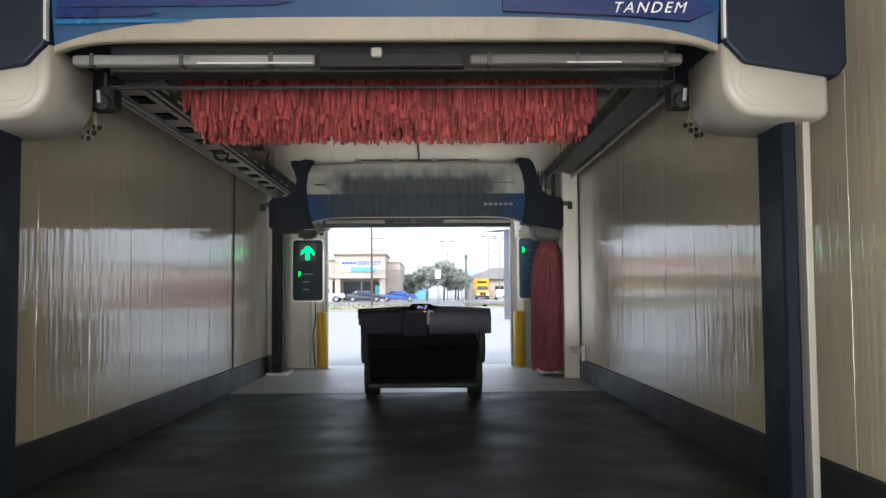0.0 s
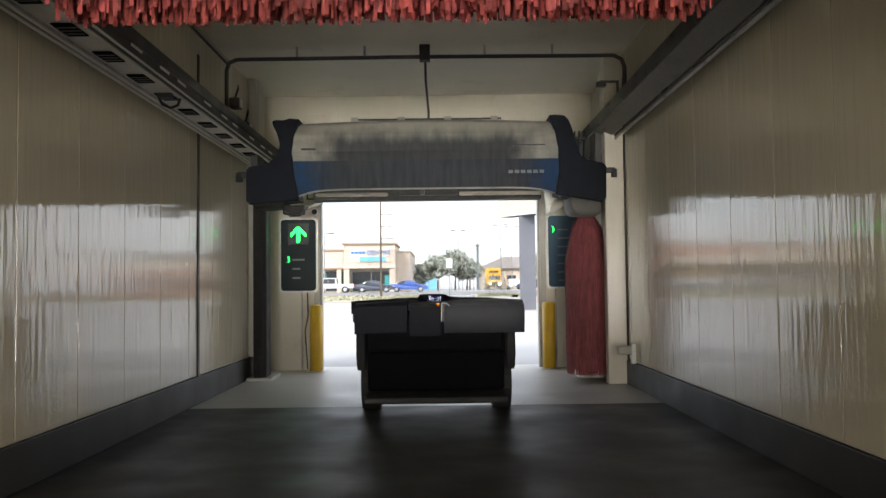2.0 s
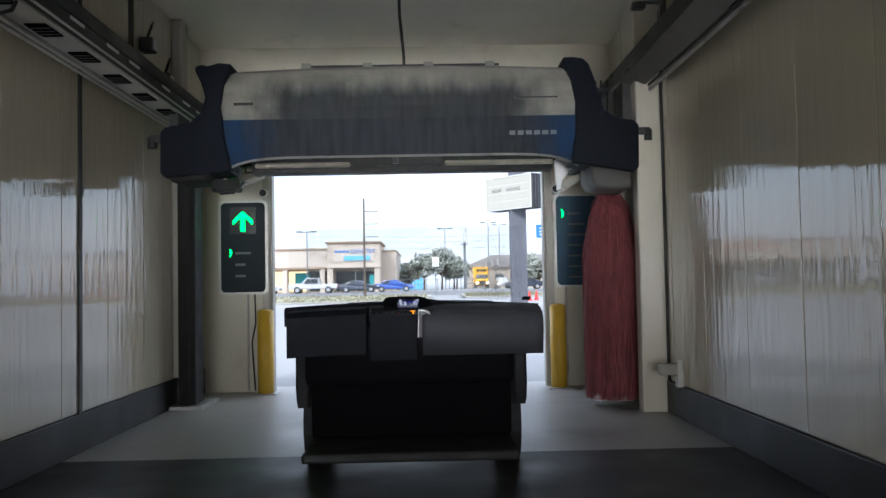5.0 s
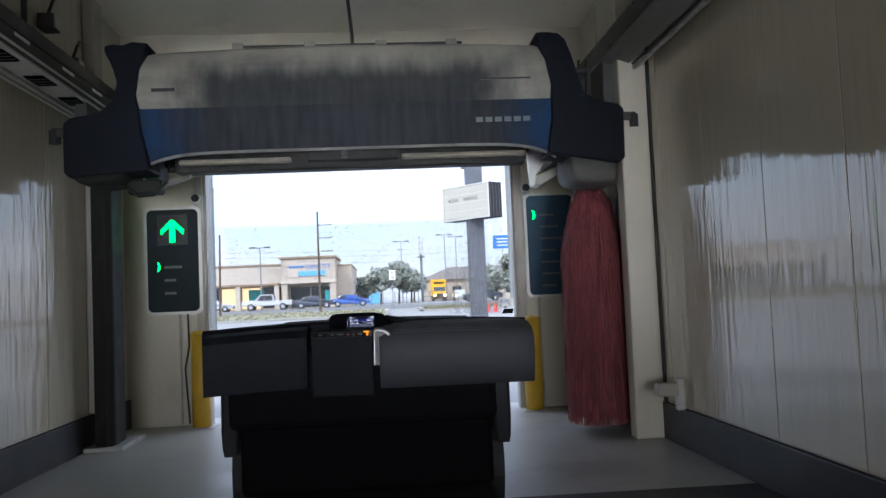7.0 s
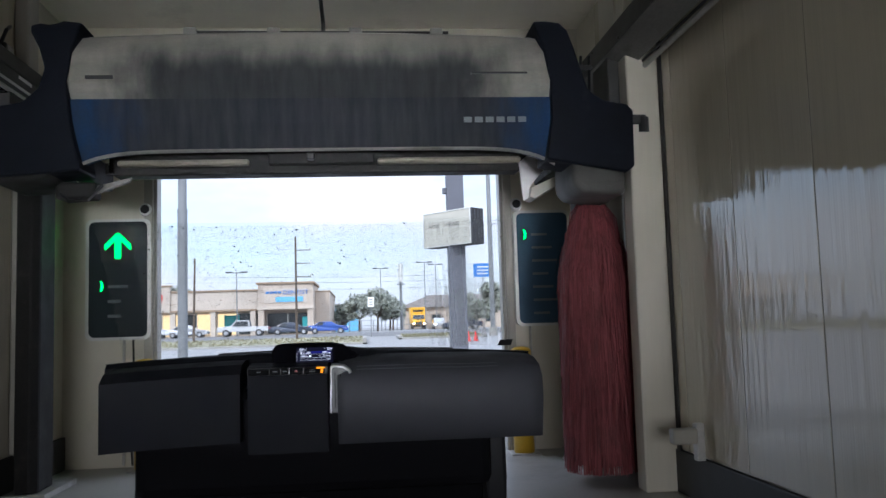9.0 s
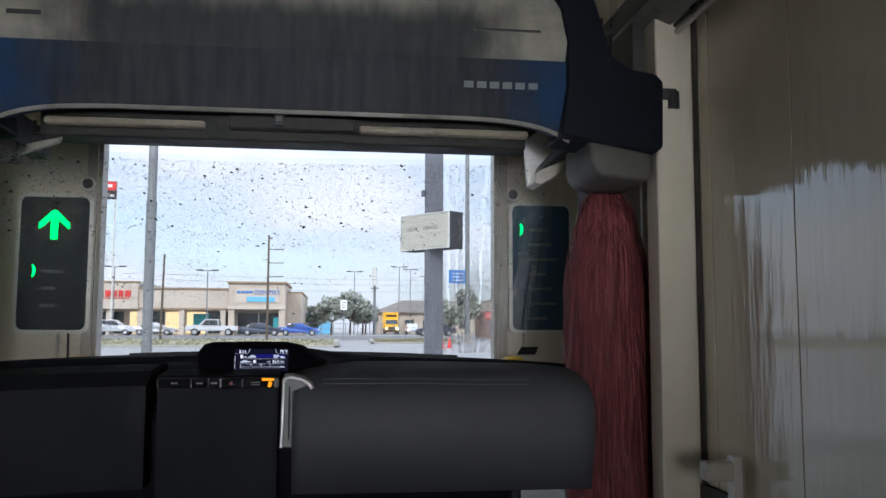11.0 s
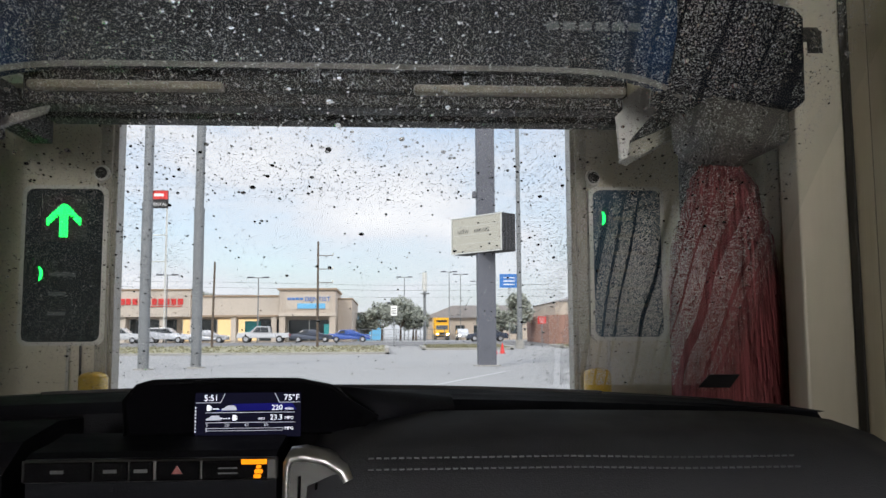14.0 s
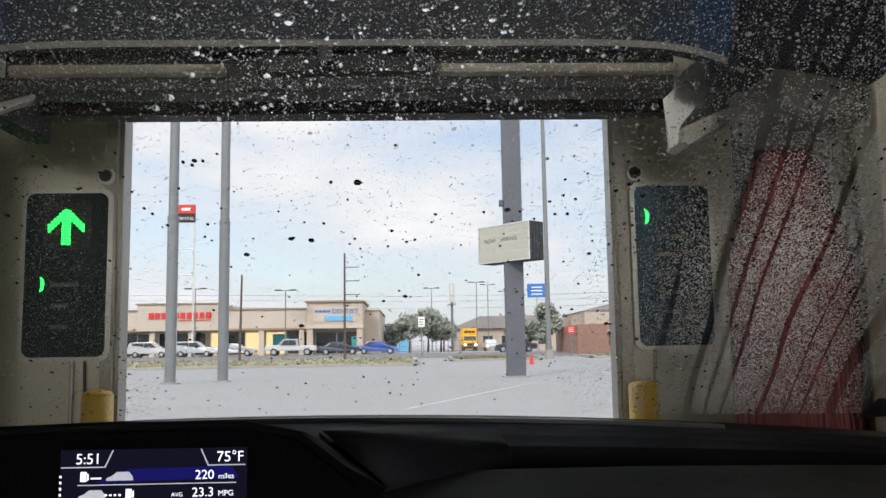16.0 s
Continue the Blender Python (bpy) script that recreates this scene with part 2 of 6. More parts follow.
M_BLUEGRIMY = mat("grimy_blue_fascia", (0.008, 0.035, 0.095), 0.75, spec=0.15, vary=0.25, scale=2.5, bump=0.04, dirt=(0.02, 0.025, 0.035), dirt_scale=1.0, dirt_at=0.5, dirt_amount=0.7)


def soot(m, top, wide=1.05):
    """A soot patch with soft uneven edges on the middle of a cover, up to the given height."""
    n, l = m.node_tree.nodes, m.node_tree.links
    bsdf = n["Principled BSDF"]
    was = bsdf.inputs["Base Color"].links[0].from_socket
    tc, sep, wob = n.new("ShaderNodeTexCoord"), n.new("ShaderNodeSeparateXYZ"), n.new("ShaderNodeTexNoise")
    wob.inputs["Scale"].default_value, wob.inputs["Detail"].default_value = 5.0, 6
    l.new(tc.outputs["Object"], sep.inputs[0])
    streak = n.new("ShaderNodeMapping")
    streak.inputs["Scale"].default_value = (1.6, 1.0, 0.5)
    l.new(tc.outputs["Object"], streak.inputs["Vector"])
    l.new(streak.outputs[0], wob.inputs["Vector"])

    def calc(op, a, b):
        k = n.new("ShaderNodeMath")
        k.operation = op
        for i, v in enumerate((a, b)):
            if isinstance(v, (int, float)):
                k.inputs[i].default_value = v
            else:
                l.new(v, k.inputs[i])
        return k.outputs[0]

    across = calc("ADD", calc("ABSOLUTE", sep.outputs["X"], 0), calc("MULTIPLY", calc("SUBTRACT", wob.outputs[0], 0.5), 0.6))
    high = calc("ADD", sep.outputs["Z"], calc("MULTIPLY", calc("SUBTRACT", wob.outputs[0], 0.5), 0.20))
    masks = []
    for v, lo, hi in ((across, wide - 0.25, wide + 0.40), (high, top - 0.30, top + 0.02)):
        r = n.new("ShaderNodeMapRange")
        r.interpolation_type = "SMOOTHSTEP"
        r.inputs["From Min"].default_value, r.inputs["From Max"].default_value = lo, hi
        r.inputs["To Min"].default_value, r.inputs["To Max"].default_value = 1, 0
        l.new(v, r.inputs["Value"])
        masks.append(r.outputs[0])
    mix = n.new("ShaderNodeMixRGB")
    # washed in upright streaks
    runs, run_map, tone = n.new("ShaderNodeTexNoise"), n.new("ShaderNodeMapping"), n.new("ShaderNodeValToRGB")
    run_map.inputs["Scale"].default_value = (9.0, 1.0, 1.3)
    runs.inputs["Scale"].default_value, runs.inputs["Detail"].default_value = 1.6, 5
    tone.color_ramp.elements[0].position, tone.color_ramp.elements[0].color = 0.30, (0.017, 0.018, 0.021, 1)
    tone.color_ramp.elements[1].position, tone.color_ramp.elements[1].color = 0.75, (0.034, 0.035, 0.038, 1)
    l.new(tc.outputs["Object"], run_map.inputs["Vector"])
    l.new(run_map.outputs[0], runs.inputs["Vector"])
    l.new(runs.outputs[0], tone.inputs[0])
    l.new(tone.outputs[0], mix.inputs[2])
    l.new(calc("MULTIPLY", calc("MULTIPLY", masks[0], masks[1]), 0.97), mix.inputs[0])
    l.new(was, mix.inputs[1])
    l.new(mix.outputs[0], bsdf.inputs["Base Color"])
    return m


soot(M_SMUDGED, 3.60, 1.32)
soot(M_BLUEGRIMY, 9.0, 1.50)
M_RED = mat("red_foam_cloth", (0.205, 0.040, 0.035), 0.8, spec=0.2, vary=0.85, scale=6, grain=60, bump=0.15, per_island=0.6)
M_REDDARK = mat("wet_dark_red_bristle", (0.255, 0.068, 0.074), 0.6, spec=0.3, vary=0.5, scale=6, grain=60, bump=0.1, per_island=0.75)
M_BLACK = mat("black_plastic", (0.012, 0.012, 0.013), 0.4, vary=0.15)
M_RUBBER = mat("black_rubber", (0.018, 0.018, 0.018), 0.7, vary=0.2)
M_NOZZLE = mat("stained_cream_nozzle", (0.30, 0.26, 0.18), 0.4, vary=0.3, scale=20)
M_TUBE = mat("grey_speckled_tube", (0.20, 0.195, 0.18), 0.45, vary=0.25, grain=25, dirt=(0.05, 0.048, 0.042), dirt_scale=7, dirt_at=0.55, dirt_amount=0.8)
M_TUBEWORN = mat("worn_patchy_tube", (0.10, 0.092, 0.08), 0.5, vary=0.3, grain=25, dirt=(0.40, 0.38, 0.34), dirt_scale=6, dirt_at=0.66, dirt_amount=0.9, stretch=(0.5, 1, 2))
M_VOID = mat("dark_slot", (0.004, 0.004, 0.004), 1.0, spec=0.0, vary=0.1, bump=0)
M_TUBEOLD = mat("dull_beige_tube", (0.20, 0.175, 0.135), 0.4, vary=0.2, dirt=(0.07, 0.06, 0.05), dirt_scale=3, dirt_at=0.5)
M_NAVYBLACK = mat("speckled_black_navy_plastic", (0.006, 0.0075, 0.0125), 0.6, spec=0.1, vary=0.3, scale=4, grain=90, bump=0.08, dirt=(0.025, 0.025, 0.025), dirt_scale=4, dirt_at=0.6, dirt_amount=0.4)
M_SIDEDARK = mat("dark_mottled_moulding", (0.080, 0.076, 0.070), 0.55, vary=0.2, scale=2, grain=50, bump=0.05, dirt=(0.05, 0.048, 0.045), dirt_scale=2.0, dirt_at=0.5, dirt_amount=0.6)
M_YELLOW = mat("safety_yellow_paint", (0.62, 0.38, 0.03), 0.42, vary=0.12, scale=4, grain=40, dirt=(0.25, 0.16, 0.05), dirt_at=0.6, dirt_amount=0.5)
M_PANEL = mat("dark_sign_face", (0.014, 0.022, 0.025), 0.5, spec=0.15, vary=0.15, scale=3)
M_PANELBLUE = mat("dark_blue_sign_face", (0.040, 0.078, 0.122), 0.5, spec=0.15, vary=0.15, scale=3)
M_GREYTEXT = mat("grey_print", (0.11, 0.12, 0.125), 0.5, vary=0.05, bump=0)
M_RIM = mat("pale_aluminium_rim", (0.62, 0.62, 0.58), 0.35, 0.3, vary=0.08)
M_GREEN = glow("green_led", (0.0, 1.0, 0.07), 2.2)
M_CONCRETE = mat("pale_concrete_lot", (0.238, 0.235, 0.228), 0.8, vary=0.10, scale=0.15, grain=6, bump=0.05, dirt=(0.205, 0.20, 0.19), dirt_scale=0.25, dirt_at=0.5, dirt_amount=0.5)
M_ROAD = mat("grey_asphalt", (0.13, 0.128, 0.125), 0.85, vary=0.12, scale=0.2, grain=8, bump=0.05)
M_KERB = mat("kerb_concrete", (0.31, 0.30, 0.275), 0.8, vary=0.12, scale=1)
M_GRASS = mat("dry_verge_grass", (0.22, 0.21, 0.13), 0.9, vary=0.3, scale=0.3, grain=5, bump=0.3, dirt=(0.28, 0.24, 0.15), dirt_scale=0.4, dirt_at=0.5)
M_LINE = mat("worn_white_line", (0.42, 0.42, 0.41), 0.7, vary=0.15, scale=2)
M_POLE = mat("grey_painted_pole", (0.19, 0.20, 0.205), 0.5, 0.2, vary=0.12, scale=2, dirt=(0.1, 0.1, 0.1), dirt_at=0.6)
M_SIGNPOLE = mat("slate_painted_pole", (0.10, 0.105, 0.125), 0.55, vary=0.12, scale=1.5)
M_WOODPOLE = mat("weathered_wood_pole", (0.10, 0.075, 0.055), 0.85, vary=0.25, stretch=(1, 1, 0.1))
M_BOARD = mat("cream_sign_board", (0.42, 0.405, 0.342), 0.5, vary=0.05)
M_STUCCO = mat("tan_stucco", (0.47, 0.40, 0.33), 0.85, vary=0.10, scale=0.3, grain=6)
M_STUCCOLIGHT = mat("light_stucco", (0.52, 0.455, 0.385), 0.85, vary=0.08, scale=0.3, grain=6)
M_TRIM = mat("brown_cornice", (0.30, 0.22, 0.15), 0.8, vary=0.1)
# masonry paled a little to imitate the haze outdoors
M_BRICK = mat("red_brown_masonry", (0.30, 0.17, 0.13), 0.85, vary=0.15, scale=0.4)
M_ROOF = mat("grey_roof", (0.27, 0.255, 0.25), 0.8, vary=0.12)
M_SHOPGLASS = mat("dark_shop_glass", (0.035, 0.045, 0.05), 0.12, vary=0.4, scale=0.6)
M_SHOPWARM = glow("lit_shop_window", (1.0, 0.72, 0.38), 0.45)
M_TEAL = mat("teal_shop_sign", (0.04, 0.32, 0.34), 0.5, vary=0.1)
M_SIGNRED = mat("red_sign_letters", (0.62, 0.035, 0.03), 0.45, vary=0.06)
M_SIGNBLUE = mat("blue_sign_letters", (0.03, 0.17, 0.50), 0.45, vary=0.06)
M_SIGNSKY = mat("sky_blue_sign_band", (0.14, 0.42, 0.66), 0.45, vary=0.06)
M_SIGNWHITE = mat("white_sign_face", (0.78, 0.78, 0.76), 0.5, vary=0.04)
M_BARK = mat("bark", (0.09, 0.065, 0.045), 0.9, vary=0.25, stretch=(1, 1, 0.2))
# leaf green is lifted well above foliage, haze put into the colour
M_LEAF = mat("hazed_green_leaves", (0.235, 0.25, 0.205), 0.7, vary=0.4, scale=2, per_island=0.6, bump=0)
M_BODY = mat("dark_wet_body_paint", (0.012, 0.012, 0.014), 0.55, spec=0.15, vary=0.1, bump=0)
M_CARWHITE = mat("white_car_paint", (0.42, 0.43, 0.44), 0.2, vary=0.02, bump=0, coat=0.5)
M_CARDARK = mat("dark_blue_grey_car_paint", (0.04, 0.05, 0.075), 0.2, vary=0.03, bump=0, coat=0.5)
M_CARBLUE = mat("blue_car_paint", (0.03, 0.08, 0.32), 0.2, vary=0.03, bump=0, coat=0.5)
M_CARGREY = mat("silver_car_paint", (0.42, 0.43, 0.45), 0.25, 0.3, vary=0.03, bump=0, coat=0.5)
M_CARGLASS = mat("dark_car_glass", (0.04, 0.045, 0.05), 0.06, vary=0.1, bump=0)
M_TRUCKYELLOW = mat("yellow_truck_paint", (0.75, 0.40, 0.02), 0.35, vary=0.05, bump=0)
M_LAMPRED = mat("red_lamp_lens", (0.4, 0.01, 0.01), 0.2, vary=0.05, bump=0)
M_HEADLAMP = glow("car_headlamp", (1.0, 0.9, 0.72), 6.0)
M_DASH = mat("dark_grey_soft_dash_skin", (0.009, 0.0095, 0.013), 0.65, spec=0.10, vary=0.10, scale=8, grain=380, bump=0.12)
M_PAD = mat("grey_padded_skin", (0.046, 0.047, 0.055), 0.6, spec=0.25, vary=0.10, scale=8, grain=380, bump=0.12)
M_DASHLOW = mat("black_dash_plastic", (0.005, 0.005, 0.006), 0.7, spec=0.02, vary=0.08, scale=12, grain=300, bump=0.08)
M_GLOSSBLACK = mat("black_bezel", (0.003, 0.003, 0.004), 0.6, vary=0.05, bump=0, spec=0.0)
M_THREAD = mat("grey_thread", (0.10, 0.11, 0.12), 0.8, vary=0.1)
M_SATIN = mat("satin_silver_trim", (0.50, 0.50, 0.51), 0.28, 0.9, vary=0.05, bump=0.02)
M_SCREEN = glow("screen_dark", (0.004, 0.004, 0.010), 0.6)
M_SCREENBLUE = glow("screen_blue_band", (0.010, 0.010, 0.13), 0.3)
M_SCREENTEXT = glow("screen_white", (0.85, 0.88, 1.0), 0.55)
M_SCREENGREY = glow("screen_grey", (0.45, 0.47, 0.55), 0.4)
M_AMBER = glow("amber_indicator", (1.0, 0.30, 0.01), 0.5)
M_REDMARK = mat("dull_red_mark", (0.22, 0.02, 0.015), 0.5, bump=0)
M_WINDSCREEN = clear_glass("windscreen_glass", (0.95, 0.965, 0.96), 0.02, 0.05)
M_WATER = water("water")
M_FINE = water("fine_rinse_droplets", 0.12)
M_MIST = water("whitened_rinse_droplets", 0.68)

# ---------------------------------------------------------------- mesh helpers


def mesh_of(name, bm, material, smooth=False):
    me = bpy.data.meshes.new(name)
    bm.normal_update()
    bm.to_mesh(me)
    bm.free()
    me.materials.append(material)
    if smooth:
        me.polygons.foreach_set("use_smooth", [True] * len(me.polygons))
    return me


def part(name, bm, material, parent=None, label="", smooth=False, kind=""):
    """One bmesh as one mesh object, under a thing or a part where one is given."""
    ob = new(name, mesh_of(name, bm, material, smooth))
    if parent:
        ob.parent = parent
    if label or kind:
        tagged(ob, label, kind=kind)
    return ob


def thing(name, label, category, at=(0, 0, 0), turn=0, group="", kind=""):
    e = new(name)
    e.empty_display_size = 0.1
    e.matrix_basis = pose(*at, 0, 0, turn)
    return tagged(e, label, category, group, kind)


def box(x0, x1, y0, y1, z0, z1, bevel=0.0, segs=2, bm=None):
    own = bmesh.new()
    bmesh.ops.create_cube(own, size=1)
    for v in own.verts:
        v.co = ((x0 + x1) / 2 + v.co.x * (x1 - x0), (y0 + y1) / 2 + v.co.y * (y1 - y0), (z0 + z1) / 2 + v.co.z * (z1 - z0))
    if bevel:
        bmesh.ops.bevel(own, geom=own.edges[:], offset=bevel, segments=segs, affect="EDGES", profile=0.5)
    return merged(bm, own)


def merged(bm, own):
    if bm is None:
        return own
    me = bpy.data.meshes.new("tmp")
    own.to_mesh(me)
    own.free()
    bm.from_mesh(me)
    bpy.data.meshes.remove(me)
    return bm


def rod(a, b, r0, r1=None, sides=12, bm=None):
    """A round bar from a to b."""
    a, b = Vector(a), Vector(b)
    own = bmesh.new()
    bmesh.ops.create_cone(own, cap_ends=True, segments=sides, radius1=r0, radius2=r0 if r1 is None else r1, depth=(b - a).length)
    q = (b - a).to_track_quat("Z", "Y").to_matrix().to_4x4()
    bmesh.ops.transform(own, matrix=Matrix.Translation((a + b) / 2) @ q, verts=own.verts)
    return merged(bm, own)


def pipe(points, r, sides=8, bm=None):
    """A bent pipe through points."""
    bm = bm or bmesh.new()
    for a, b in zip(points, points[1:]):
        rod(a, b, r, sides=sides, bm=bm)
    for p in points[1:-1]:
        own = bmesh.new()
        bmesh.ops.create_icosphere(own, subdivisions=1, radius=r * 1.05)
        bmesh.ops.translate(own, verts=own.verts, vec=p)
        merged(bm, own)
    return bm


def prism(outline, axis, lo, hi, bevel=0.0, segs=2):
    """An outline in the two other axes, drawn out along an axis (x, y or z) from lo to hi."""
    bm = bmesh.new()
    spots = {"x": lambda p, s: (s, *p), "y": lambda p, s: (p[0], s, p[1]), "z": lambda p, s: (*p, s)}[axis]
    a = [bm.verts.new(spots(p, lo)) for p in outline]
    b = [bm.verts.new(spots(p, hi)) for p in outline]
    n = len(outline)
    bm.faces.new(a)
    bm.faces.new(b[::-1])
    for i in range(n):
        bm.faces.new((a[i], b[i], b[(i + 1) % n], a[(i + 1) % n]))
    bmesh.ops.recalc_face_normals(bm, faces=bm.faces)
    if bevel:
        bmesh.ops.bevel(bm, geom=bm.edges[:], offset=bevel, segments=segs, affect="EDGES", profile=0.5)
    return bm


def loft(rows):
    """A closed skin over rows of points, capped at both ends."""
    bm = bmesh.new()
    rings = [[bm.verts.new(p) for p in row] for row in rows]
    for a, b in zip(rings, rings[1:]):
        for i in range(len(a)):
            j = (i + 1) % len(a)
            bm.faces.new((a[i], a[j], b[j], b[i]))
    bm.faces.new(rings[0][::-1])
    bm.faces.new(rings[-1])
    bmesh.ops.recalc_face_normals(bm, faces=bm.faces)
    return bm


def lettering(text, size, at, turn, material, parent, name="lettering", depth=0.0, shear=0.0, align="LEFT", spacing=1.0):
    cu = bpy.data.curves.new(name, "FONT")
    cu.body, cu.size, cu.extrude, cu.shear, cu.align_x, cu.space_character = text, size, depth, shear, align, spacing
    tmp = bpy.data.objects.new("tmp", cu)
    me = bpy.data.meshes.new_from_object(tmp)
    bpy.data.objects.remove(tmp)
    me.name = name
    me.materials.clear()
    me.materials.append(material)
    ob = new(name, me)
    ob.parent = parent
    ob.matrix_basis = pose(*at, *turn)
    return ob


def ribbons(paths, width):
    """Cloth strips: each path is a list of points; the strip is laid across the given side vector."""
    verts, faces = [], []
    for pts, side in paths:
        base = len(verts)
        for k, p in enumerate(pts):
            w = width * (0.65 + 0.7 * (len(verts) * 0.618 % 1.0) if k == 0 else wide) * (1.0 if k < len(pts) - 1 else 0.85)
            wide = w / width if k == 0 else wide
            verts += [tuple(p[i] - side[i] * w / 2 for i in range(3)), tuple(p[i] + side[i] * w / 2 for i in range(3))]
        for k in range(len(pts) - 1):
            faces.append((base + 2 * k, base + 2 * k + 1, base + 2 * k + 3, base + 2 * k + 2))
    return verts, faces


def raw_part(name, verts, faces, material, parent, label="", kind="", smooth=False):
    me = bpy.data.meshes.new(name)
    me.from_pydata(verts, [], faces)
    me.materials.append(material)
    if smooth:
        me.polygons.foreach_set("use_smooth", [True] * len(me.polygons))
    ob = new(name, me)
    ob.parent = parent
    if label or kind:
        tagged(ob, label, kind=kind)
    return ob


def structure(name, bm, material, label, category, smooth=False):
    return tagged(part(name, bm, material, smooth=smooth), label, category, kind="structure")


# ---------------------------------------------------------------- the wash bay
HALF, LONG, HIGH, DOOR, LINTEL, END = 2.74, -20.0, 4.58, 1.83, 3.15, -0.20

# unseen floor: near-black over the bay, pale strip added to bounce exit daylight
structure("floor", box(-HALF - 0.3, HALF + 0.3, LONG - 0.3, -4.6, -0.25, 0.012), M_FLOOR, "near-black unseen floor of the wash bay", "floor")
structure("floor_bounce", box(-HALF - 0.3, HALF + 0.3, -4.594, 0.35, -0.25, 0.012), M_BOUNCEFLOOR, "pale floor strip towards the exit, added to bounce daylight", "floor")
wall_west = structure("wall_west", box(-HALF - 0.3, -HALF, LONG - 0.3, 0.35, 0.012, HIGH), M_PAINT, "cream bay wall clad with glossy panels", "wall")
wall_east = structure("wall_east", box(HALF, HALF + 0.3, LONG - 0.3, 0.35, 0.012, HIGH), M_PAINT, "cream bay wall clad with glossy panels", "wall")
structure("ceiling", box(-HALF - 0.3, HALF + 0.3, LONG - 0.3, 0.35, HIGH, HIGH + 0.25), M_CEIL, "plain cream ceiling of the wash bay", "ceiling")


def end_wall(name, y0, y1, label):
    bm = bmesh.new()
    box(-HALF, -DOOR, y0, y1, 0.012, HIGH, bm=bm)
    box(DOOR, HALF, y0, y1, 0.012, HIGH, bm=bm)
    box(-DOOR, DOOR, y0, y1, LINTEL, HIGH, bm=bm)
    return structure(name, bm, M_PAINT, label, "wall")


end_wall("wall_north", END, END + 0.14, "cream end wall with a wide open exit doorway")
end_wall("wall_south", LONG - 0.3, LONG, "cream end wall with a wide open entrance doorway")
for y, tone in ((END - 0.03, "exit"), (LONG + 0.0, "entrance")):
    for s in (-1, 1):
        bm = box(min(s * DOOR, s * (DOOR - 0.035)), max(s * DOOR, s * (DOOR - 0.035)), y - 0.0, y + (0.18 if tone == "exit" else 0.40), 0.012, LINTEL - 0.002, 0.006)
        box(min(s * (DOOR + 0.002), s * (DOOR + 0.09)), max(s * (DOOR + 0.002), s * (DOOR + 0.09)), y - 0.035, y - 0.002, 0.012, LINTEL, 0.004, bm=bm)
        structure("trim", bm, M_WHITE, "cream door jamb trim of the " + tone, "trim")

# vertical wall boards, each with its own rounded edges
BOARD = 1.0
boards = mesh_of("wall_board", box(-0.007, 0.007, 0.005, BOARD - 0.005, 0.35, HIGH - 0.03, 0.003, 2), M_WALL)
joiners = mesh_of("joint_strip", box(-0.009, 0.003, -0.0046, 0.0046, 0.35, HIGH - 0.03, 0.0004, 1), M_JOINT)
for wall, x, first in ((wall_west, -HALF + 0.010, -19.55), (wall_east, HALF - 0.010, -19.95)):
    for k in range(20):
        y = first + k * BOARD
        if y + BOARD > -0.7:
            break
        side = 0 if x < 0 else 180
        strip = new("joint_strip", joiners)
        strip.parent = wall
        strip.matrix_basis = pose(x, y, 0, 0, 0, side)
        ob = new("wall_board", boards)
        ob.parent = wall
        ob.matrix_basis = pose(x, y if x < 0 else y + BOARD, 0, 0, 0, side + random.uniform(-0.10, 0.10))
for x, y in ((-HALF + 0.02, -4.2), (HALF - 0.02, -2.76)):
    structure("trim", box(x - 0.012, x + 0.012, y - 0.035, y + 0.035, 0.012, 4.2, 0.004), M_SEAM, "dark rubber joint strip on the wall", "trim")
for s in (-1, 1):
    structure("baseboard", box(min(s * 2.70, s * HALF), max(s * 2.70, s * HALF), LONG, END - 0.01, 0.012, 0.34, 0.008), M_FLOOR, "near-black kerb along the foot of the wall", "baseboard")
# painted corner column by the brush
structure("trim", box(2.62, HALF - 0.012, -1.95, -1.45, 0.35, HIGH - 0.01, 0.02), M_COLUMN, "cream painted corner column", "column")
structure("trim", box(2.455, HALF - 0.012, -2.715, -2.50, 0.012, HIGH - 0.01, 0.015), M_COLUMN, "cream glossy sheet pilaster before the exit", "column")
structure("trim", box(-HALF + 0.012, -2.60, -1.55, -1.30, 0.35, HIGH - 0.01, 0.02), M_WHITE, "white upright strip in the corner of the bay", "column")

# ---------------------------------------------------------------- rails


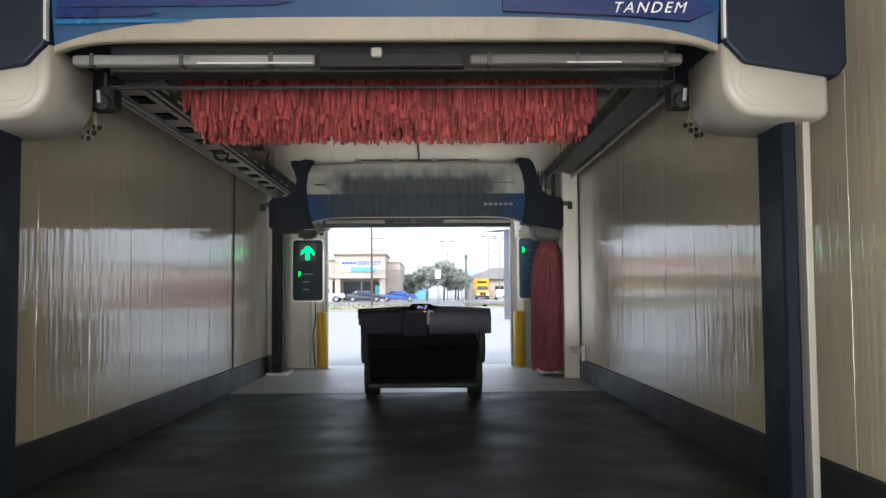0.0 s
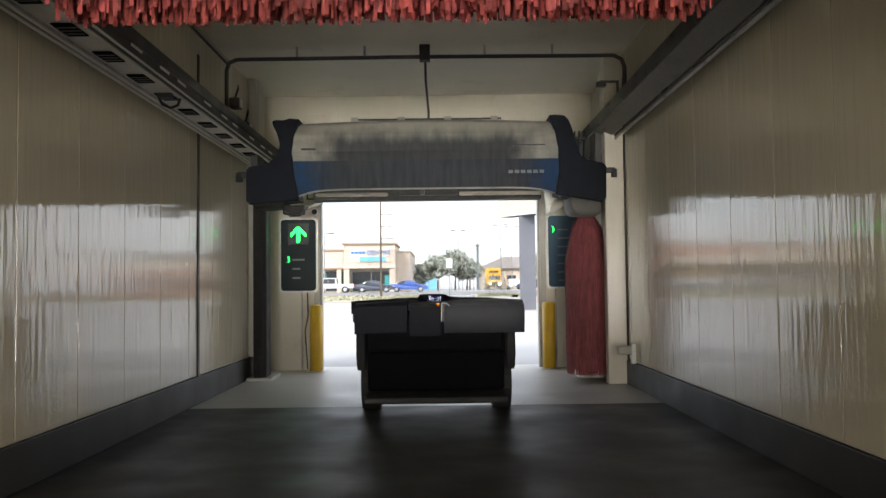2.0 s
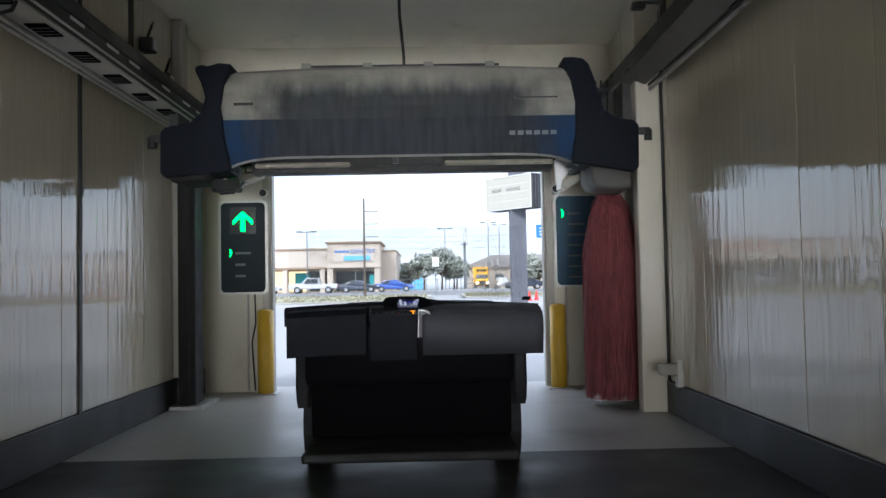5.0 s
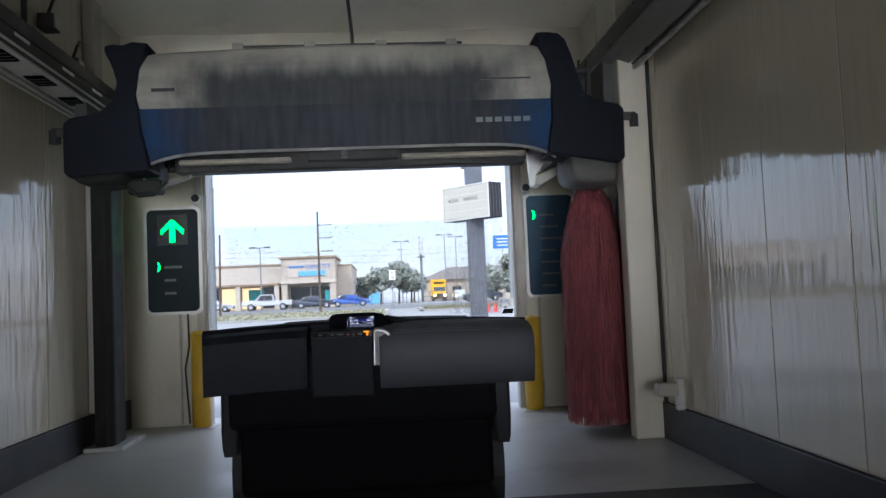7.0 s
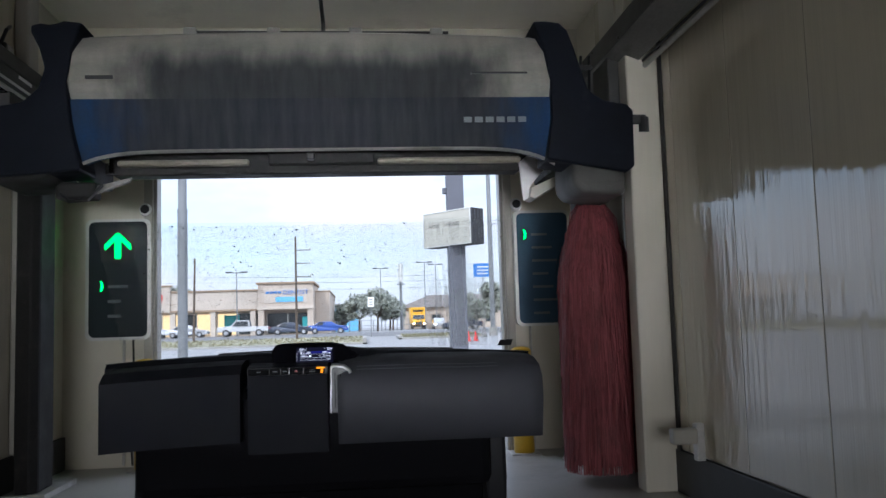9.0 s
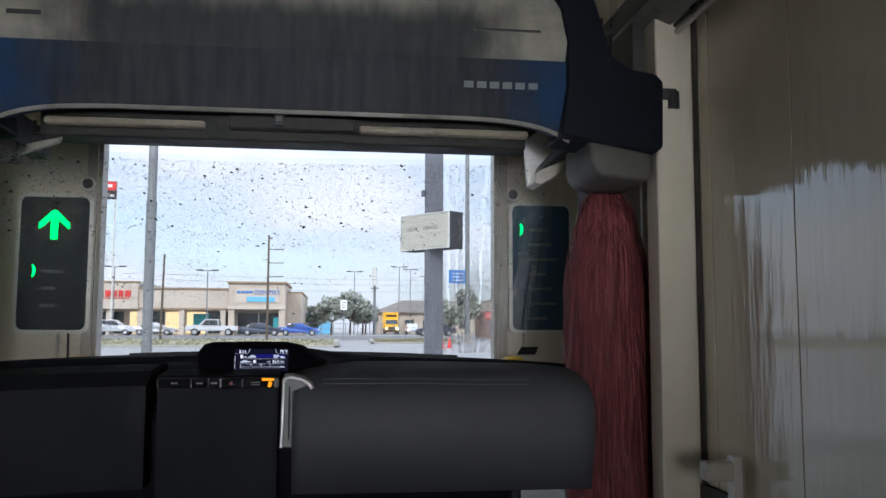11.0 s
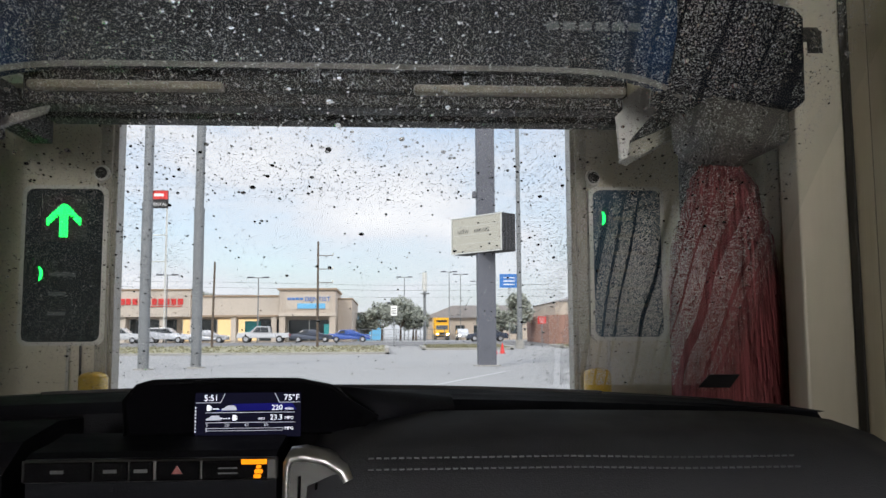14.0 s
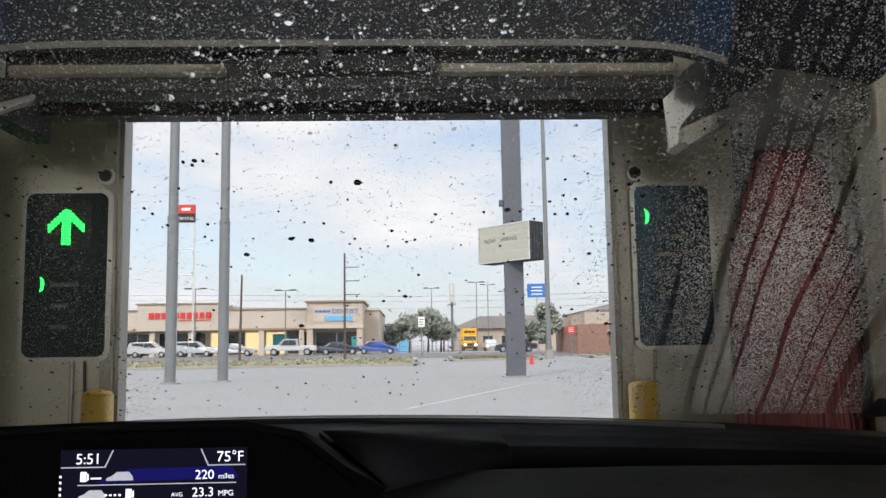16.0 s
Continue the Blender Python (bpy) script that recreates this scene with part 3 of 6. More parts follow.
def slotted_rail():
    r = thing("gantry_rail", "galvanised steel gantry rail with dark slots along the wall", "rail")
    y0, y1 = -19.6, -0.6
    part("web", box(-2.60, -2.57, y0, y1, 3.215, 3.50, 0.004), M_STEEL, r)
    part("tray", box(-2.57, -2.345, y0, y1, 3.245, 3.265, 0.003), M_TRAY, r)
    part("inner_plate", box(-2.345, -2.335, y0, y1, 3.266, 3.405, 0.002), M_DARKSTEEL, r)
    part("running_beam", box(-2.43, -2.335, y0, y1, 3.415, 3.54, 0.01), M_BLACK, r, "black running beam")
    part("chrome_strip", rod((-2.331, y0, 3.30), (-2.331, y1, 3.30), 0.011, sides=8), M_RIM, r)
    part("lower_conduit", rod((-2.558, y0, 3.200), (-2.558, y1, 3.200), 0.014, sides=8), M_TRAY, r)
    part("lower_conduit", rod((-2.612, y0, 3.192), (-2.612, y1, 3.192), 0.014, sides=8), M_TRAY, r)
    label_strip = mesh_of("white_mark", box(-2.3345, -2.331, 0, 0.26, 3.372, 3.398), M_SIGNWHITE)
    for k in range(26):
        ob = new("white_mark", label_strip)
        ob.parent = r
        ob.location = (0, y0 + 0.4 + 0.72 * k + (0.2 if k % 3 else 0.0), 0)
    for y in (-10.2, -6.3):
        clamp = part("cable_loop", pipe([(-2.50, y, 3.22), (-2.48, y + 0.05, 3.15), (-2.42, y + 0.12, 3.13), (-2.37, y + 0.18, 3.17), (-2.36, y + 0.22, 3.24)], 0.013), M_BLACK, r)
        part("clamp", box(-2.50, -2.36, y - 0.04, y + 0.02, 3.20, 3.243, 0.006), M_BLACK, clamp)
    # black plates below the tray paint the dark inside open slots
    slot = mesh_of("slot", box(-2.53, -2.38, 0, 0.30, 3.234, 3.2435), M_VOID)
    louvre = mesh_of("louvre", box(-2.53, -2.38, 0, 0.018, 3.229, 3.2335), M_DARKSTEEL)
    k = y0 + 0.3
    while k < y1 - 0.5:
        ob = new("slot", slot)
        ob.parent = r
        ob.location = (0, k, 0)
        for j in range(3):
            bar_ob = new("louvre", louvre)
            bar_ob.parent = ob
            bar_ob.location = (0, 0.066 + 0.075 * j, 0)
        k += 0.72
    for y in (-17, -14, -11, -8, -5, -2.2):
        part("bracket", box(-HALF + 0.01, -2.35, y, y + 0.06, 3.36, 3.395, 0.004), M_DARKSTEEL, r)
    return r


def beam_rail():
    r = thing("gantry_rail", "dark steel box beam gantry rail along the wall", "rail")
    y0, y1 = -19.6, -0.6
    part("beam", prism([(2.345, 3.512), (2.345, 3.675), (2.57, 3.675), (2.57, 3.425)], "y", y0, y1, 0.006, 1), M_RAIL, r)
    part("web_plate", box(2.334, 2.344, y0, y1, 3.515, 3.685, 0.003), M_DARKSTEEL, r)
    part("conduit", rod((2.615, y0, 3.385), (2.615, y1, 3.385), 0.022, sides=8), M_STEEL, r)
    part("cable", rod((2.60, y0, 3.425), (2.60, y1, 3.425), 0.012, sides=6), M_BLACK, r)
    for y in (-17, -14, -11, -8, -5, -2.2):
        part("bracket", box(2.56, HALF - 0.01, y, y + 0.07, 3.50, 3.68, 0.004), M_DARKSTEEL, r)
    bolt = mesh_of("bolt", rod((2.333, 0, 3.59), (2.318, 0, 3.59), 0.013, sides=6), M_DARKSTEEL)
    for k in range(24):
        ob = new("bolt", bolt)
        ob.parent = r
        ob.location = (0, -18.5 + 0.74 * k, 0.06 * (-1) ** k)
    return r


slotted_rail()
beam_rail()

# ---------------------------------------------------------------- wash gantries


def nozzle_cluster(parent, x, y, z, s):
    """A black manifold with an elbow and three stained nozzles stepped below it."""
    def at(dx, dy, dz):
        return (x + dx * s, y + dy, z + dz)

    c = part("manifold", box(min(at(-0.15, 0, 0)[0], at(0.03, 0, 0)[0]), max(at(-0.15, 0, 0)[0], at(0.03, 0, 0)[0]), y - 0.09, y + 0.09, z + 0.10, z + 0.25, 0.03, 3), M_RUBBER, parent, "black rounded spray manifold")
    part("motor_end", rod(at(-0.09, -0.08, 0.14), at(-0.09, -0.13, 0.13), 0.055, 0.045, 16), M_RUBBER, c)
    part("fitting", rod(at(-0.085, -0.135, 0.125), at(-0.080, -0.145, 0.20), 0.012, sides=10), M_RIM, c, "bright steel fitting")
    part("elbow", pipe([at(-0.02, -0.03, 0.12), at(0.03, -0.04, 0.115), at(0.055, -0.04, 0.08), at(0.058, -0.04, -0.01)], 0.019, 10), M_BLACK, c)
    for k in range(3):
        dx, dz = -0.032 + 0.034 * k, -0.032 * k
        stem = part("nozzle", rod(at(dx + 0.012, -0.04, dz + 0.085), at(dx, -0.05, dz), 0.017, sides=10), M_NOZZLE, c, "stained cream nozzle")
        part("cap", rod(at(dx + 0.006, -0.045, dz - 0.005), at(dx - 0.034, -0.07, dz - 0.018), 0.020, 0.017, 10), M_BLACK, stem)
        part("tip_ring", rod(at(dx - 0.022, -0.0615, dz - 0.014), at(dx - 0.027, -0.065, dz - 0.0155), 0.0215, sides=10), M_NOZZLE, stem)


def ear(s, dy, deep, clean):
    """A navy end cover: a narrow post beside the cover over a wide lower block."""
    if clean:
        out = [(1.73, 3.69), (1.89, 3.68), (1.97, 3.58), (2.02, 3.36), (2.10, 3.14), (2.22, 3.06), (2.41, 3.04), (2.45, 3.00), (2.45, 2.60), (2.40, 2.53), (1.90, 2.61), (1.80, 2.72), (1.81, 3.20)]
    elif s < 0:
        out = [(1.72, 3.67), (1.80, 3.45), (1.83, 3.20), (1.80, 2.92), (1.73, 2.56), (2.40, 2.51), (2.45, 2.56), (2.45, 2.98), (2.40, 3.03), (2.15, 3.07), (2.03, 3.18), (1.99, 3.33), (2.03, 3.48), (2.09, 3.60), (2.09, 3.65), (2.02, 3.668), (1.96, 3.655), (1.90, 3.668), (1.86, 3.685)]
    else:
        out = [(1.68, 3.69), (1.76, 3.45), (1.80, 3.20), (1.80, 2.92), (1.75, 2.60), (2.38, 2.49), (2.44, 2.54), (2.45, 2.98), (2.40, 3.03), (2.22, 3.06), (2.10, 3.14), (2.05, 3.30), (2.00, 3.48), (1.95, 3.62), (1.89, 3.68), (1.78, 3.695)]
    return prism([(s * x, z) for x, z in out], "y", dy, dy + deep, 0.016, 2)


def gantry(at_y, clean, label, up=0.0):
    """A wash gantry across the bay. Local y runs from its front cover (0) to its rear beam."""
    g = thing("wash_gantry", label, "car wash machine", (0, at_y, up), group="tandem wash gantries")
    # front cover: bulging cream upper shell and a printed or grimy lower band
    rows = []
    wide = 1.79 if clean else 1.86
    for k in range(15):
        x = -wide + 2 * wide * k / 14
        rise = 0.05 * (1 - (x / wide) ** 2)
        rows.append([(x, 0.04, 3.10), (x, -0.03, 3.22), (x, -0.01, 3.45), (x, 0.07, 3.58 + rise), (x, 0.22, 3.64 + rise), (x, 0.45, 3.64 + rise), (x, 0.45, 3.10)])
    part("upper_cover", loft(rows), M_WHITE if clean else M_SMUDGED, g, "cream cover" if clean else "cream cover darkened for shade, smudged black by soot", smooth=False)
    lower, lip = [], []
    for k in range(41):
        t = math.sin(math.pi / 2 * (k / 20 - 1))
        x = (1.79 if clean else 1.83) * t
        c = 1 - abs(t) ** (4.6 if clean else 9)
        z = 2.735 + 0.155 * c if clean else 2.59 + 0.135 * c
        lower.append([(x, 0.0, 3.098), (x, 0.02, (z + 3.098) / 2), (x, 0.06, z), (x, 0.20, z), (x, 0.20, 3.098)])
        zl = 2.70 + 0.065 * (1 - abs(t) ** 14) if clean else z - 0.022
        deep = 0.11 if clean else 0.082
        lip.append([(x, 0.05, z - 0.002), (x, 0.06, zl + 0.01), (x, 0.07, zl), (x, deep, zl), (x, deep, z - 0.002)])
    band = part("lower_band", loft(lower), M_BLUE if clean else M_BLUEGRIMY, g, "blue printed band" if clean else "grimy dark blue band")
    part("lip", loft(lip), M_LIP if clean else M_RAIL, g)
    if clean:
        for x0, x1, z0, z1, m in ((-1.75, -0.75, 2.985, 3.03, M_BLUELIGHT), (-1.76, -1.15, 2.835, 2.86, M_BLUELIGHT), (-1.75, -0.62, 2.925, 2.982, M_BLUEDEEP), (-1.76, -1.32, 2.868, 2.918, M_BLUEDEEP), (-1.3, 1.45, 3.035, 3.085, M_BLUEDEEP), (-0.55, 1.5, 2.985, 3.025, M_BLUEDEEP)):
            part("stripe", prism([(x0, z0), (x1, z0 + 0.01), (x1 + 0.12, (z0 + z1) / 2), (x1, z1), (x0, z1)], "y", -0.008, -0.002), m, band)
        part("stripe", prism([(0.62, 2.905), (1.30, 2.875), (1.62, 2.845), (1.76, 2.905), (1.64, 2.975), (0.62, 2.975)], "y", -0.004, 0.024), M_BLUEDEEP, band)
        lettering("TANDEM", 0.084, (1.20, -0.012, 2.888), (90, 0, 0), M_SIGNWHITE, band, shear=0.35, depth=0.002, spacing=1.25)
        for x, w in ((-0.25, 0.2), (0.0, 0.2), (0.26, 0.2), (0.52, 0.2), (0.78, 0.2)):
            part("maker_mark", box(x, x + w, -0.014, -0.008, 3.03, 3.10, 0.002), M_STEEL, band)
    else:
        for k in range(6):
            part("maker_mark", box(1.12 + 0.085 * k, 1.18 + 0.085 * k, 0.002, 0.020, 2.905, 2.945), M_GREYTEXT, band)
        part("maker_mark", box(1.18, 1.62, -0.034, -0.012, 3.275, 3.29), M_BLACK, band)
        part("maker_mark", box(-1.70, -1.50, -0.034, -0.012, 3.24, 3.27), M_BLACK, band)
    for s in (-1, 1):
        part("end_cover", ear(s, -0.04, 0.95 if clean else 0.42, clean), M_NAVY if clean else M_NAVYBLACK, g, "dark navy moulded end cover" if clean else "near-black navy end cover")
        if clean:
            part("trim_strip", prism([(s * 1.785, 2.74), (s * 1.80, 2.74), (s * 1.812, 3.64), (s * 1.797, 3.64)], "y", -0.052, -0.012), M_RIM, g)
        if not clean:
            part("guide_lug", box(min(s * 2.45, s * 2.60), max(s * 2.45, s * 2.60), 0.10, 0.18, 2.90, 2.98, 0.01), M_DARKSTEEL, g)
            part("guide_wheel", rod((s * 2.58, 0.14, 2.84), (s * 2.58, 0.14, 2.96), 0.05, sides=14), M_RUBBER, g)
        bx = 1.79 if clean else 1.95
        # side box: a moulded tub with rounded lower corners and shallow ribs
        lo, top, ox = (2.312, 2.73, 2.37) if clean else (2.32 if s > 0 else 2.47, 2.60, 2.38)
        rings = []
        for y, inset in ((0.0, 0.035), (0.012, 0.012), (0.035, 0.0), (0.585, 0.0), (0.61, 0.012), (0.62, 0.03)):
            ring = [(s * (bx + inset), y, top)]
            big = 0.20 if clean else 0.12
            for cx, a0, r in ((bx + big, 180, big), (ox - 0.06, 270, 0.06)):
                for k in range(7):
                    a = radians(a0 + 15 * k)
                    ring.append((s * (cx + (r - inset) * math.cos(a)), y, lo + r + (r - inset) * math.sin(a) + (0.05 * (ox - cx) if r > 0.1 else 0.0)))
            ring.append((s * (ox - inset), y, top))
            rings.append(ring)
        # exit boxes differ in tone: near-black on the left, dark grey on the right
        b = part("side_box", loft(rings), M_WHITE if clean else (M_SIDEDARK if s > 0 else M_BLACKSTEEL), g, "cream moulded side box" if clean else "dark moulded side box", smooth=True)
        for inset in (0.055, 0.095):  # ribs that follow the tub's lower edge
            big = 0.20 if clean else 0.12
            path = [(s * (bx + inset), 0.004, lo + 0.30 if clean else lo + 0.13)]
            for k in range(7):
                a = radians(180 + 15 * k)
                path.append((s * (bx + big + (big - inset) * math.cos(a)), 0.004, lo + big + (big - inset) * math.sin(a) + 0.05 * (ox - bx - big)))
            path.append((s * (ox - 0.03), 0.004, lo + inset + 0.012))
            part("rib", pipe(path, 0.007, 6), M_WHITE if clean else (M_SIDEDARK if s > 0 else M_BLACKSTEEL), b)
        # leg and its skirt
        dx, dy = (0.02, 0.0) if clean else (0.27 if s < 0 else 0.14, 0.95)
        wx = -0.13 if clean else 0.0
        leg = part("leg", prism([(s * (2.14 + dx), 0.16 + dy), (s * (2.20 + dx), 0.10 + dy), (s * (2.33 + dx + wx), 0.12 + dy), (s * (2.36 + dx + wx), 0.50 + dy), (s * (2.15 + dx), 0.52 + dy)], "z", 0.06 - up, 2.74, 0.012, 1), M_NAVY if clean else M_BLACKSTEEL, g, "dark navy upright" if clean else "near-black upright")
        if clean:
            part("edge_strip", box(min(s * 2.26, s * 2.30), max(s * 2.26, s * 2.30), 0.10, 0.46, 0.06 - up, 2.38, 0.006), M_WHITE, leg)
        part("foot", box(min(s * (2.05 + dx), s * (2.42 + dx)), max(s * (2.05 + dx), s * (2.42 + dx)), 0.05 + dy, 0.85 + dy, 0.012 - up, 0.06 - up, 0.008), M_STEEL, leg)
        part("hanger", box(min(s * 2.36, s * 2.46), max(s * 2.36, s * 2.46), 0.30, 0.75, 3.05, (3.47 if s < 0 else 3.70) - up, 0.01), M_DARKSTEEL, g)
        if clean:
            nozzle_cluster(g, s * 1.89, 0.86, 2.455, s)
        part("side_frame", box(min(s * 2.05, s * 2.2), max(s * 2.05, s * 2.2), 0.5, 1.2 if clean else 1.95, 2.72, 2.95, 0.012), M_DARKSTEEL if clean else M_BLACKSTEEL, g)
    part("front_beam", box(-1.60, 1.60, 0.34, 0.52, 2.665 if clean else 2.578, 2.95, 0.012), M_BLACKSTEEL, g)
    part("rear_beam", box(-2.05, 2.05, 1.78, 1.98, 2.98 if clean else 2.87, 3.15 if clean else 3.25, 0.015), M_DARKSTEEL if clean else M_BLACKSTEEL, g)
    if clean:
        part("roof_pan", box(-2.0, 2.0, 0.45, 1.80, 3.50, 3.54, 0.01), M_DARKSTEEL, g)
    for x0, x1, m in ((-1.78, -0.42, M_TUBE), (0.45, 1.66, M_TUBEWORN)) if clean else ((-1.55, -0.55, M_TUBEOLD), (0.45, 1.60, M_TUBEOLD)):
        tube = part("light_tube", box(x0, x1, 0.25, 0.335, 2.685 if clean else 2.638, 2.745 if clean else 2.685, 0.018), m, g, "grimy plastic tube lamp, unlit" if clean else "dull beige tube lamp, unlit")
        if clean:
            # pale strip paints the highlight along the tube's lower edge
            part("tube_highlight", box(x0 + (0.7 if x0 < 0 else 0.55), x1 - (0.01 if x0 < 0 else 0.35), 0.243, 0.252, 2.688, 2.697, 0.003), M_RIM, tube, "pale strip painting the highlight on the lower edge")
            for k in range(3):
                part("clip", box(x0 + 0.1 + 0.5 * k, x0 + 0.125 + 0.5 * k, 0.246, 0.34, 2.680, 2.752, 0.004), M_DARKSTEEL, tube)
    part("control_box", box(-0.40, 0.42, 0.25, 0.338, 2.672 if clean else 2.642, 2.755 if clean else 2.735, 0.01), M_BLACKSTEEL, g)
    part("sensor", box(-0.09, -0.03, 0.02, 0.08, 2.665 if clean else 2.63, 2.715 if clean else 2.69, 0.012), M_GRIME if clean else M_BLACK, g)
    if not clean:
        # clutter under the exit gantry's ends: a hinge block, a hose and two thin rods
        part("hinge_block", box(-2.02, -1.72, 0.30, 0.46, 2.40, 2.53, 0.02), M_BLACKSTEEL, g)
        part("hinge_arm", prism([(-1.76, 2.43), (-1.48, 2.53), (-1.46, 2.57), (-1.74, 2.50)], "y", 0.34, 0.38, 0.006), M_RAIL, g)
        part("short_hose", pipe([(-1.98, 0.28, 2.44), (-1.90, 0.24, 2.37), (-1.76, 0.24, 2.38), (-1.66, 0.28, 2.50)], 0.014), M_BLACK, g)
        for x in (2.06, 2.12, 2.19):
            part("aerial_rod", rod((x, 0.30, 3.02), (x + 0.02, 0.30, 3.52), 0.012, sides=8), M_BLACK, g)
        part("rod_clamp", box(2.03, 2.23, 0.28, 0.32, 3.40, 3.44, 0.006), M_BLACK, g)
    part("spray_bar", pipe([(-1.72, 0.60, 2.73), (-1.72, 0.60, 2.64), (1.62, 0.60, 2.64), (1.62, 0.60, 2.74)], 0.012), M_BLACKSTEEL, g)
    for x in (-1.3, -0.7, 0.0, 0.7, 1.3):
        part("spray_nozzle", rod((x, 0.60, 2.64), (x, 0.58, 2.61), 0.012, 0.008, 8), M_DARKSTEEL, g)
    part("top_pipe", pipe([(-1.05, 0.30, 3.715), (1.05, 0.30, 3.715)], 0.014), M_DARKSTEEL, g)
    for x in (-1.0, -0.35, 0.3, 0.95):
        part("pipe_clamp", box(x - 0.05, x + 0.05, 0.26, 0.34, 3.66, 3.745, 0.008), M_GRIME, g)
    part("supply_hose", pipe([(0.03, 0.55, 3.54), (0.03, 0.60, 3.9), (0.0, 0.30, 4.25), (0.0, 0.0, HIGH - 0.06 - up)], 0.017), M_DARKSTEEL, g)
    return g


gantry_in = gantry(-12.50, True, "cream and blue wash gantry with navy end covers", 0.010)

gantry_out = gantry(-2.83, False, "soot-stained wash gantry with navy end covers at the exit")


def roller_brush(parent_y):
    """The top roller at rest, its cloth strips drooping."""
    b = thing("roller_brush", "red foam cloth roller brush hanging under the first gantry", "brush", (-0.03, parent_y, 2.93))
    part("axle", rod((-1.62, 0, 0), (1.62, 0, 0), 0.05, sides=14), M_STEEL, b)
    part("core", rod((-1.36, 0, 0), (1.36, 0, 0), 0.10, sides=18), M_BLACK, b)
    for s in (-1, 1):
        part("arm", box(min(s * 1.55, s * 1.60), max(s * 1.55, s * 1.60), -0.9, 0.06, -0.06, 0.06, 0.01), M_DARKSTEEL, b)
        part("hanger", box(min(s * 1.50, s * 1.62), max(s * 1.50, s * 1.62), 0.3, 0.42, -0.05, 0.30, 0.01), M_DARKSTEEL, b)
        part("bearing", rod((s * 1.40, 0, 0), (s * 1.56, 0, 0), 0.085, sides=14), M_DARKSTEEL, b)
    rnd = random.Random(4)
    paths = []
    for k in range(3600):
        x = rnd.uniform(-1.36, 1.36)
        a = rnd.uniform(-0.6, math.pi + 0.6)
        reach = rnd.uniform(0.24, 0.40) * (0.55 + 0.45 * abs(math.cos(a)))
        y0, z0 = 0.10 * math.cos(a), 0.10 * math.sin(a)
        y1, z1 = y0 + reach * 0.6 * math.cos(a), z0 + reach * 0.5 * math.sin(a) + 0.03
        y2, z2 = y0 + reach * math.cos(a), z0 - 0.05 - 0.1 * rnd.random()
        end = -0.43 + rnd.uniform(-0.025, 0.05) + 0.14 * (abs(y2) / 0.45) ** 2
        dx = rnd.uniform(-0.02, 0.02)
        t = rnd.uniform(-0.9, 0.9)
        paths.append(([(x, y0, z0), (x + dx * 0.3, y1, z1), (x + dx * 0.7, y2, z2), (x + dx, y2 * 1.02, end)], (math.cos(t), math.sin(t), 0)))
    v, f = ribbons(paths, 0.019)
    raw_part("cloth_fringe", v, f, M_RED, b, "red foam cloth strips", "stuff")
    return b


roller_brush(-10.95)


